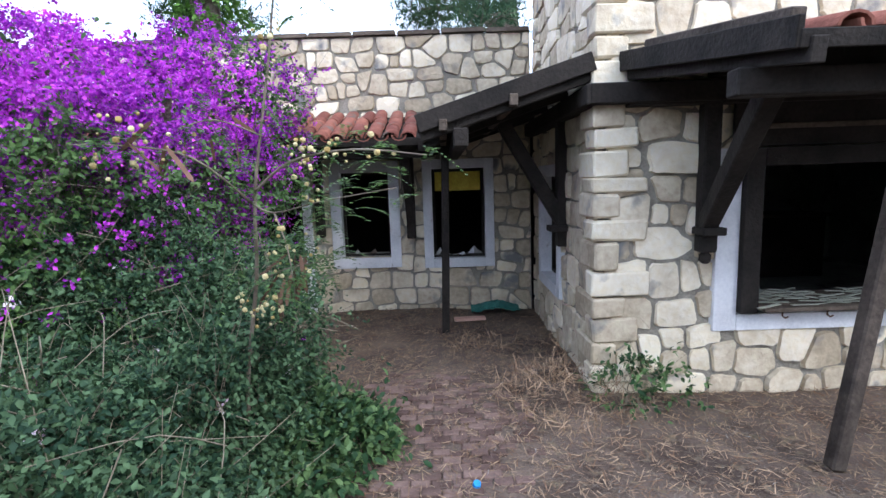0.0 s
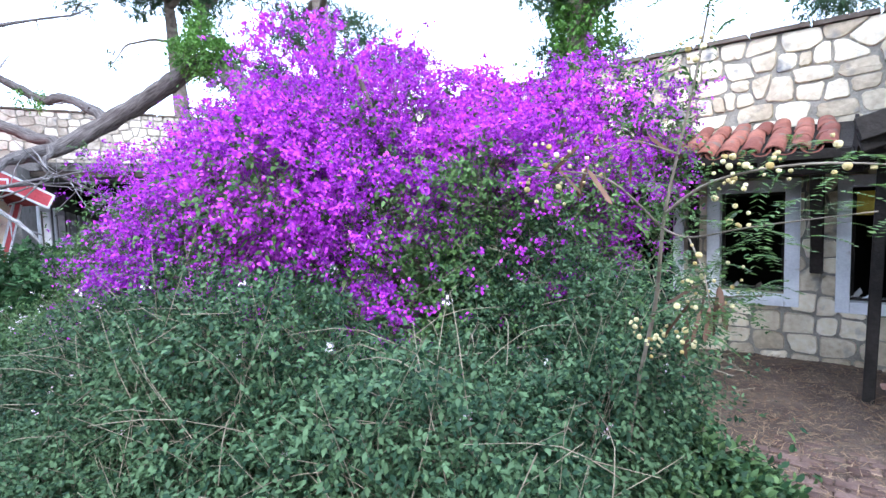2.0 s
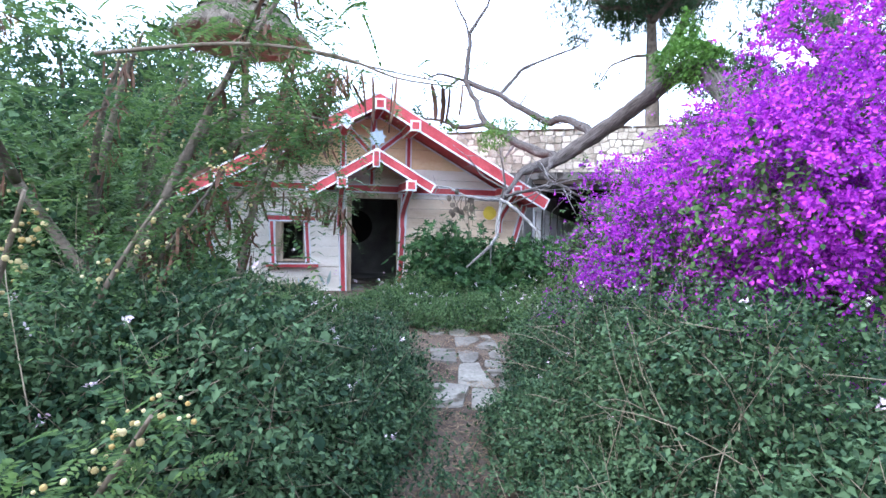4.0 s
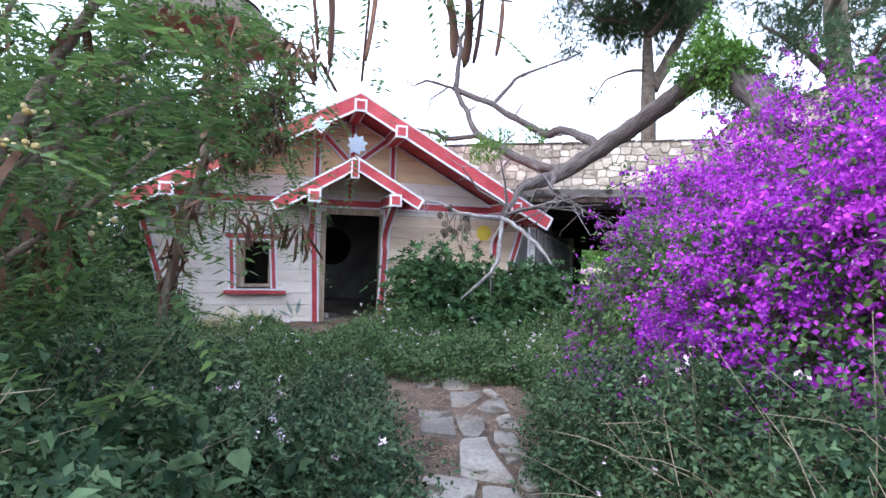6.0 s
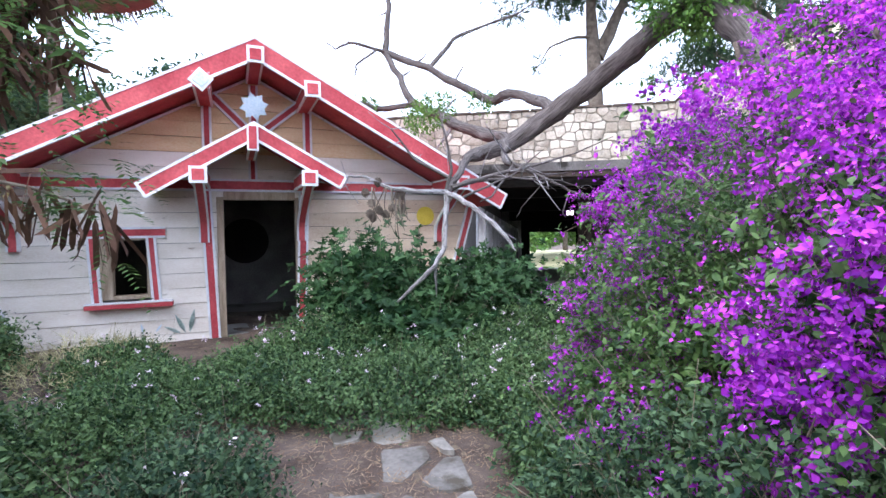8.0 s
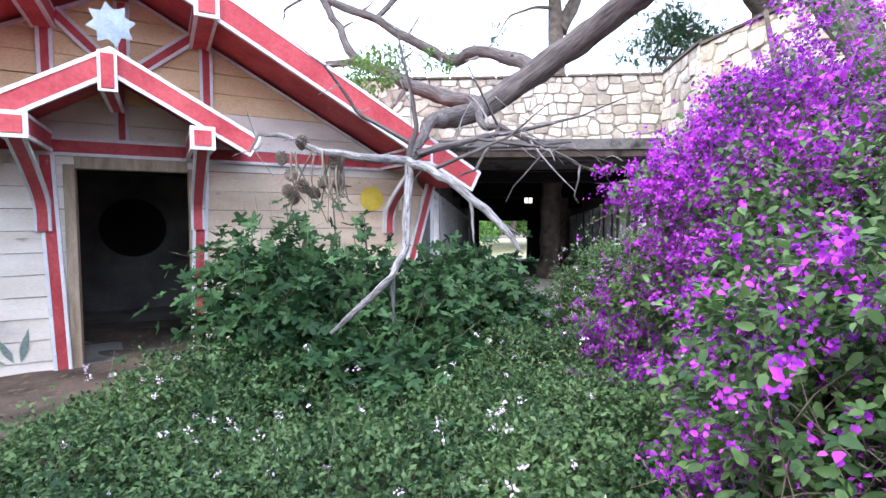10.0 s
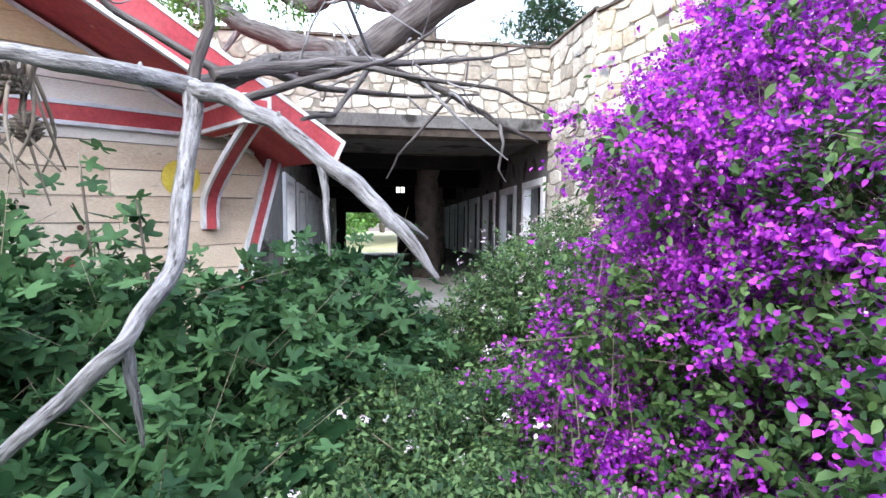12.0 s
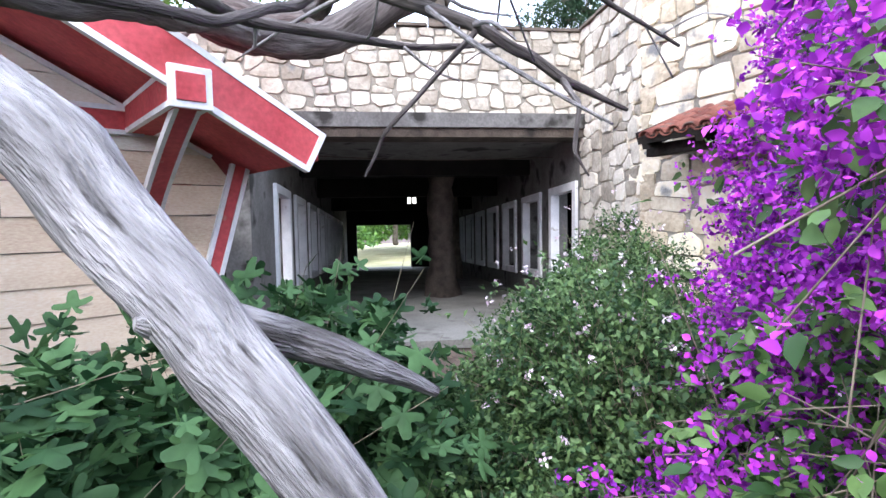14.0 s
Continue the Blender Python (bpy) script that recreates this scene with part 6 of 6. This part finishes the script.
def tamarind(label, limbs, fronds, puffs, pods, seed, pod_len=.16, frond_size=.035, frond_len=.22, cloud=.05):
    t = thing("wild_tamarind", None, label, "tamarind")
    rr = random.Random(seed)
    nodes = []
    for b in limbs:
        part("branch", limb_bm(b, 5, 8, rough=.08), TWIG if b[0][3] < .02 else BARK, t)
        q, _ = spline(b, 6)
        nodes += q[len(q) // 3:]
    nd = np.array([tuple(v) for v in nodes])
    pick = RNG.choice(len(nd), fronds)
    frond_leaves("feather_foliage", nd[pick] + RNG.normal(size=(fronds, 3)) * cloud, RNG.normal(size=(fronds, 3)) + np.array((0, 0, .25)), t, frond_len, size=frond_size)
    for k in range(puffs // 6):
        c = Vector(nd[RNG.integers(len(nd))]) + Vector((rr.gauss(0, .04), rr.gauss(0, .04), rr.gauss(0, .03)))
        for _ in range(6):
            ob = new("flower_puff", PUFF)
            ob.parent = t
            sc = rr.choice((.38, .45, .52, .62, .85))
            ob.matrix_basis = Matrix.Translation(c + Vector((rr.gauss(0, .028), rr.gauss(0, .028), rr.gauss(0, .035)))) @ Matrix.Diagonal((sc, sc, sc, 1))
    if pods:
        pick = RNG.integers(0, len(nd), pods // 5)
        c = np.repeat(nd[pick], 5, 0) + RNG.normal(size=(len(pick) * 5, 3)) * .05
        d = RNG.normal(size=c.shape) * .42 + np.array((0, 0, -1.0))
        tagged(leaves("pod_mass", c, d, RNG.normal(size=c.shape), pod_len * RNG.uniform(.7, 1.2, len(c)), (np.array([(0, 0, 0), (.15, .05, 0), (.15, -.05, 0), (.85, .05, .05), (.85, -.05, .05), (1, 0, 0)]), np.array([(0, 1, 2), (1, 3, 4), (1, 4, 2), (3, 5, 4)])), POD, t), "dry brown hanging seed pods", kind="stuff")
    return t


tamarind("slender wild tamarind sapling with cream flower puffs before the porch",
         [[(-1.0, 2.35, .0, .0124), (-.92, 2.2, .6, .0099), (-.78, 2.05, 1.15, .0080), (-.72, 1.95, 1.5, .0062), (-.60, 1.85, 1.95, .0043), (-.52, 1.8, 2.35, .0024)],
          [(-.72, 1.95, 1.5, .0062), (-.55, 1.85, 1.60, .0049), (-.30, 1.72, 1.63, .0037), (-.05, 1.65, 1.60, .0018)],
          [(-.74, 1.97, 1.45, .0049), (-.62, 1.85, 1.42, .0037), (-.42, 1.72, 1.46, .0024), (-.15, 1.62, 1.50, .0018)],
          [(-.74, 1.97, 1.45, .0049), (-.85, 1.75, 1.62, .0037), (-1.02, 1.62, 1.66, .0024), (-1.12, 1.55, 1.66, .0018)],
          [(-.66, 1.9, 1.7, .0037), (-.78, 1.8, 1.75, .0024), (-.86, 1.72, 1.72, .0018)],
          [(-.62, 1.85, 1.42, .0031), (-.55, 1.75, 1.30, .0024), (-.52, 1.70, 1.15, .0018)],
          [(-.80, 2.05, 1.1, .0037), (-.62, 1.9, 1.2, .0031), (-.40, 1.78, 1.25, .0018)]],
         170, 150, 30, 71, .13, .024, .15, .035)
tamarind("wild tamarind tree with feathery leaves and hanging dry pods",
         [[(-3.6, -2.2, -.1, .06), (-3.7, -2.0, .9, .045), (-3.9, -1.75, 1.7, .033), (-4.0, -1.4, 2.5, .02), (-4.1, -1.0, 3.2, .015)],
          [(-3.7, -2.0, .9, .036), (-3.6, -2.5, 1.7, .028), (-3.4, -2.9, 2.5, .018), (-3.3, -3.1, 3.4, .012)],
          [(-3.9, -1.75, 1.7, .035), (-4.2, -1.35, 2.1, .018), (-4.45, -1.0, 2.3, .012), (-4.6, -.8, 2.3, .006)],
          [(-3.7, -2.0, .9, .022), (-3.65, -1.6, 1.35, .018), (-3.7, -1.25, 1.65, .012), (-3.8, -1.0, 1.95, .006)],
          [(-3.6, -2.1, .6, .02), (-3.4, -1.7, 1.1, .014), (-3.3, -1.4, 1.5, .010), (-3.35, -1.2, 1.8, .005)],
          [(-3.8, -1.85, 1.4, .03), (-4.3, -1.8, 2.0, .022), (-4.7, -1.6, 2.4, .012)],
          [(-4.0, -1.4, 2.5, .02), (-3.6, -1.1, 2.8, .014), (-3.2, -.8, 2.9, .006)],
          [(-3.6, -2.5, 1.7, .03), (-3.0, -2.3, 2.2, .02), (-2.6, -2.0, 2.5, .010)],
          [(-4.0, -1.4, 2.2, .02), (-4.6, -1.3, 2.5, .012), (-5.1, -1.15, 2.5, .006)],
          [(-3.4, -2.9, 2.5, .02), (-4.0, -3.2, 2.9, .012), (-4.6, -3.3, 3.0, .006)]],
         980, 360, 280, 72, .17, .050, .26, cloud=.26)
tamarind("wild tamarind shoots with cream puffs at the path edge",
         [[(-1.9, -1.35, .3, .014), (-1.85, -1.0, .8, .010), (-1.75, -.85, 1.0, .006)], [(-1.6, -1.5, .3, .012), (-1.6, -1.15, .75, .009), (-1.55, -.95, .85, .005)], [(-2.6, -1.8, .5, .016), (-2.7, -1.5, 1.2, .012), (-2.8, -1.3, 1.6, .006)], [(-2.2, -1.9, .5, .016), (-2.2, -1.6, 1.2, .012), (-2.1, -1.4, 1.6, .006)]],
         150, 150, 0, 73, .14, .03, .2, .06)
bough = tamarind("overhanging tamarind bough with dark pods",
                 [[(-3.7, -2.1, 2.5, .014), (-3.45, -1.2, 2.52, .011), (-3.25, -.6, 2.42, .008), (-3.2, -.25, 2.30, .005), (-3.18, .08, 2.26, .003)], [(-3.3, -.7, 2.44, .006), (-3.35, -.2, 2.36, .004), (-3.3, .15, 2.30, .003)]],
                 16, 0, 0, 74, .16, .03, .16, .05)
rr = random.Random(44)
for px, py, pz, ln in ((-3.2, -.38, 2.30, .26), (-3.22, -.27, 2.31, .30), (-3.17, -.25, 2.30, .25), (-3.2, -.06, 2.28, .20), (-3.2, 0.0, 2.27, .21), (-3.19, .04, 2.26, .19), (-3.3, .12, 2.30, .17), (-3.28, -.45, 2.36, .25)):
    bm = bmesh.new()
    rows = []
    lean, face = Vector((rr.uniform(-.12, .12), rr.uniform(-.12, .12), -1)).normalized(), rr.uniform(0, math.pi)
    side = Vector((math.cos(face), math.sin(face), 0))
    thick = lean.cross(side).normalized()
    for k in range(10):
        f = k / 9
        w = .0165 * min(1, f * 7 + .08, (1 - f) * 9 + .15) * (1 + .10 * math.sin(k * 2.3))
        c = Vector((px, py, pz)) + lean * (ln * f) + side * (.012 * math.sin(f * 3))
        rows.append([bm.verts.new(c + side * (w * i) + thick * (.0035 * j)) for i, j in ((-1, 0), (-.5, -1), (.5, -1), (1, 0), (.5, 1), (-.5, 1))])
    for p, q in zip(rows, rows[1:]):
        for k in range(6):
            bm.faces.new((p[k], p[(k + 1) % 6], q[(k + 1) % 6], q[k])).smooth = True
    bm.faces.new(rows[0][::-1]), bm.faces.new(rows[-1])
    part("pod", bm, POD, bough, "dry flat brown seed pod")
tamarind("dense wild tamarind thicket with dry pods",
         [[(-6.4, -3.6, -.1, .07), (-6.5, -3.4, 1.2, .05), (-6.7, -3.1, 2.4, .03), (-6.9, -2.8, 3.4, .02)],
          [(-6.5, -3.4, 1.2, .05), (-7.0, -3.1, 2.1, .035), (-7.3, -2.7, 2.7, .015)],
          [(-6.6, -3.3, 1.8, .04), (-6.2, -2.9, 2.5, .025), (-6.0, -2.5, 2.9, .012)],
          [(-5.4, -3.3, -.1, .07), (-5.5, -3.2, 1.4, .05), (-5.6, -3.0, 2.6, .03), (-5.7, -2.8, 3.3, .012)],
          [(-5.5, -3.2, 1.4, .04), (-5.1, -2.9, 2.2, .03), (-4.9, -2.6, 2.8, .012)]],
         420, 240, 160, 75, .2, .055, .26, cloud=.3)

tamarind("wild tamarind trunk hung with withered brown pods",
         [[(-6.1, -2.1, -.1, .05), (-6.1, -2.0, .85, .042), (-6.2, -1.88, 1.62, .036), (-6.2, -1.65, 2.5, .026), (-6.05, -1.45, 3.3, .014)],
          [(-6.2, -1.88, 1.62, .03), (-6.45, -1.6, 2.2, .02), (-6.5, -1.3, 2.75, .014), (-6.4, -1.05, 3.1, .006)],
          [(-6.2, -1.75, 2.1, .02), (-6.5, -1.45, 2.45, .014), (-6.7, -1.15, 2.5, .006)],
          [(-6.2, -1.65, 2.4, .016), (-6.4, -1.4, 2.75, .012), (-6.55, -1.2, 2.85, .005)],
          [(-6.1, -1.5, 3.0, .014), (-6.0, -1.1, 3.1, .010), (-5.9, -.8, 3.0, .005)],
          [(-6.2, -1.7, 2.3, .014), (-5.9, -1.5, 2.7, .010), (-5.6, -1.35, 2.85, .005)],
          [(-6.2, -1.85, 1.7, .016), (-6.3, -1.35, 1.75, .010), (-6.35, -.95, 1.6, .005)]],
         320, 60, 560, 76, .26, .045, .24, cloud=.16)

# ---- thatched parasol behind the house ----
par = thing("thatched_parasol", None, "shaggy grey thatched parasol roof above the bushes", "parasol")
part("pole", limb_bm([(-12.3, -3.85, -.1, .10), (-12.3, -3.85, 2.9, .09), (-12.3, -3.85, 5.4, .08)], 4, 10, rough=.05), BARK, par)
bm = bmesh.new()
bmesh.ops.create_cone(bm, cap_ends=True, segments=28, radius1=1.45, radius2=.5, depth=.75, matrix=Matrix.Translation((-12.3, -3.85, 5.75)))
bmesh.ops.create_cone(bm, cap_ends=True, segments=28, radius1=1.0, radius2=.15, depth=.5, matrix=Matrix.Translation((-12.3, -3.85, 6.20)))
part("thatch_body", bm, THATCH, par)
n = 5200
g, hh = RNG.random(n) * 2 * math.pi, RNG.random(n)
rad = 1.50 - 1.1 * hh
c = np.stack([-12.3 + rad * np.cos(g), -3.85 + rad * np.sin(g), 5.42 + 1.0 * hh], 1)
leaves("straw_mass", c, np.stack([np.cos(g) * .7, np.sin(g) * .7, np.full(n, -1.0)], 1) + RNG.normal(size=(n, 3)) * .15, np.stack([np.cos(g), np.sin(g), np.ones(n)], 1), RNG.uniform(.25, .5, n), NEEDLE, THATCH, par)

# ---- litter and small things on the ground ----
def litter(name, n, x0, x1, y0, y1, size, mat, label, seed=0):
    p = np.stack([RNG.uniform(x0, x1, n), RNG.uniform(y0, y1, n), np.zeros(n)], 1)
    p[:, 2] = 0.02 * np.sin(1.7 * p[:, 0] + 0.4 * p[:, 1]) + 0.018 * np.sin(2.3 * p[:, 1] - 0.8 * p[:, 0]) - 0.02 + 0.014
    a = RNG.normal(size=(n, 3))
    a[:, 2] *= .10
    u = RNG.normal(size=(n, 3)) * .25 + np.array((0, 0, 1.0))
    ob = leaves(name, p, a, u, size * RNG.uniform(.4, 1.4, n), (np.array([(0, -.035, 0), (0, .035, 0), (1, .02, .02)]), np.array([(0, 2, 1)])), mat, None)
    return tagged(ob, label, "litter")


litter("bark_litter", 22000, -1.2, 4.5, 1.4, 5.8, .06, BARK, "dark brown bark crumbs and dry leaves on the paving")
litter("needle_litter", 24000, -1.2, 4.5, 1.6, 5.8, .08, LITTER, "fallen dry needles scattered over the paving")
litter("needle_litter", 16000, -8, -1, -1.2, 1.2, .07, LITTER, "fallen dry needles along the path")
litter("scrap_litter", 420, -1, 4.5, 1.8, 5.7, .05, SLAB, "pale scraps and chips on the ground")
bush("dry_grass", [(.75, 3.3, -.1, .5, .6, .22), (.3, 4.4, -.1, .4, .3, .15)], 500, 6, .16, .10, NEEDLE, LITTER, "dry grass tufts by the wall foot", "grass", stem=0, seed=13.0, inner=False)
bush("weed", [(1.25, 3.22, .05, .22, .14, .24), (1.60, 3.20, .0, .16, .10, .16)], 80, 7, .12, .042, OVAL, LEAF, "small green weed at the stone wall foot", "weed", stem=30, seed=14.0, inner=False)
bush("low_weeds", [(-2.6, -.15, -.12, 1.4, .55, .22), (-4.6, -.35, -.12, 1.0, .45, .22), (-5.9, -.75, -.1, .8, .55, .25), (-6.9, -.95, -.1, .8, .35, .25), (-5.0, 1.15, -.1, 1.0, .3, .28), (-1.2, .5, -.12, .8, .6, .2), (-3.4, .15, -.12, .9, .35, .20), (-2.0, .1, -.12, .9, .4, .18)], 6800, 6, .09, .028, OVAL, LEAF_COOL, "small green weeds sprouting along the path", "weed", stem=150, seed=18.0, inner=False, depth=.6)
bush("dry_grass", [(-5.6, -.9, -.1, .7, .4, .2), (-9.6, -2.4, -.05, 1.0, .7, .30)], 500, 7, .2, .13, NEEDLE, PARCH, "pale dry grass along the path edge", "grass", stem=0, seed=15.0, inner=False)
tagged(part("broken_tile", box_bm(-.17, .17, -.05, .05, 0, .03, .006, m=pose(.24, 5.33, .0, 0, 0, 4)), CORAL), "pale pink broken roof tile on the ground", "tile")
cap = bmesh.new()
bmesh.ops.create_cone(cap, cap_ends=True, segments=18, radius1=.022, radius2=.019, depth=.018, matrix=Matrix.Translation((.12, 2.35, .005)) @ pose(0, 0, 0, 25, 10, 0))
tagged(part("bottle_cap", cap, BLUE), "small blue plastic bottle cap on the earth", "bottle cap")
net = bmesh.new()
bmesh.ops.create_grid(net, x_segments=22, y_segments=8, size=.5)
for v in net.verts:
    q = v.co.copy()
    v.co = Vector((.55 + q.x * .55, 5.66 + q.y * .26, .03 + .09 * max(0, 1 - (q.x / .5) ** 2) * (1 - (q.y / .6) ** 2) + .03 * noise.noise(q * 9)))
bmesh.ops.solidify(net, geom=net.faces[:], thickness=.006)
tagged(part("crumpled_net", net, TEAL), "crumpled faded green net at the wall foot", "net")

# woods that close the place
bush("far_woods", [(-17, -9, 1.5, 4, 2.5, 3.6), (-10, -10.5, 1.3, 4, 2.2, 3.4), (-3, -11, 1.2, 4, 2, 3.2), (5, -11, 1.2, 5, 2, 3.4), (12, -4, 1.2, 2.5, 6, 3.4), (-22, -3, 1.5, 2.5, 4, 3.4), (-8.5, -6.5, 1.0, 2.2, 1.2, 2.0), (-4.2, -5.2, .8, 2.0, 1.0, 1.8), (-.5, -5.5, .8, 2.0, 1.0, 1.8)], 9000, 8, .5, .17, KITE, LEAF_FAR, "dense green woods around the clearing", "woods", stem=300, seed=16.0)
bush("thicket", [(-6.3, -4.1, 1.0, 1.3, .7, 1.5), (-4.6, -3.7, .9, 1.1, .6, 1.3), (-8.0, -4.7, 1.1, 1.2, .7, 1.5), (-11.2, -5.0, 1.2, 1.3, .7, 1.6)], 3000, 9, .3, .09, OVAL, LEAF, "leafy green thicket beside the painted house", "bush", stem=500, seed=17.0, rough=.35)
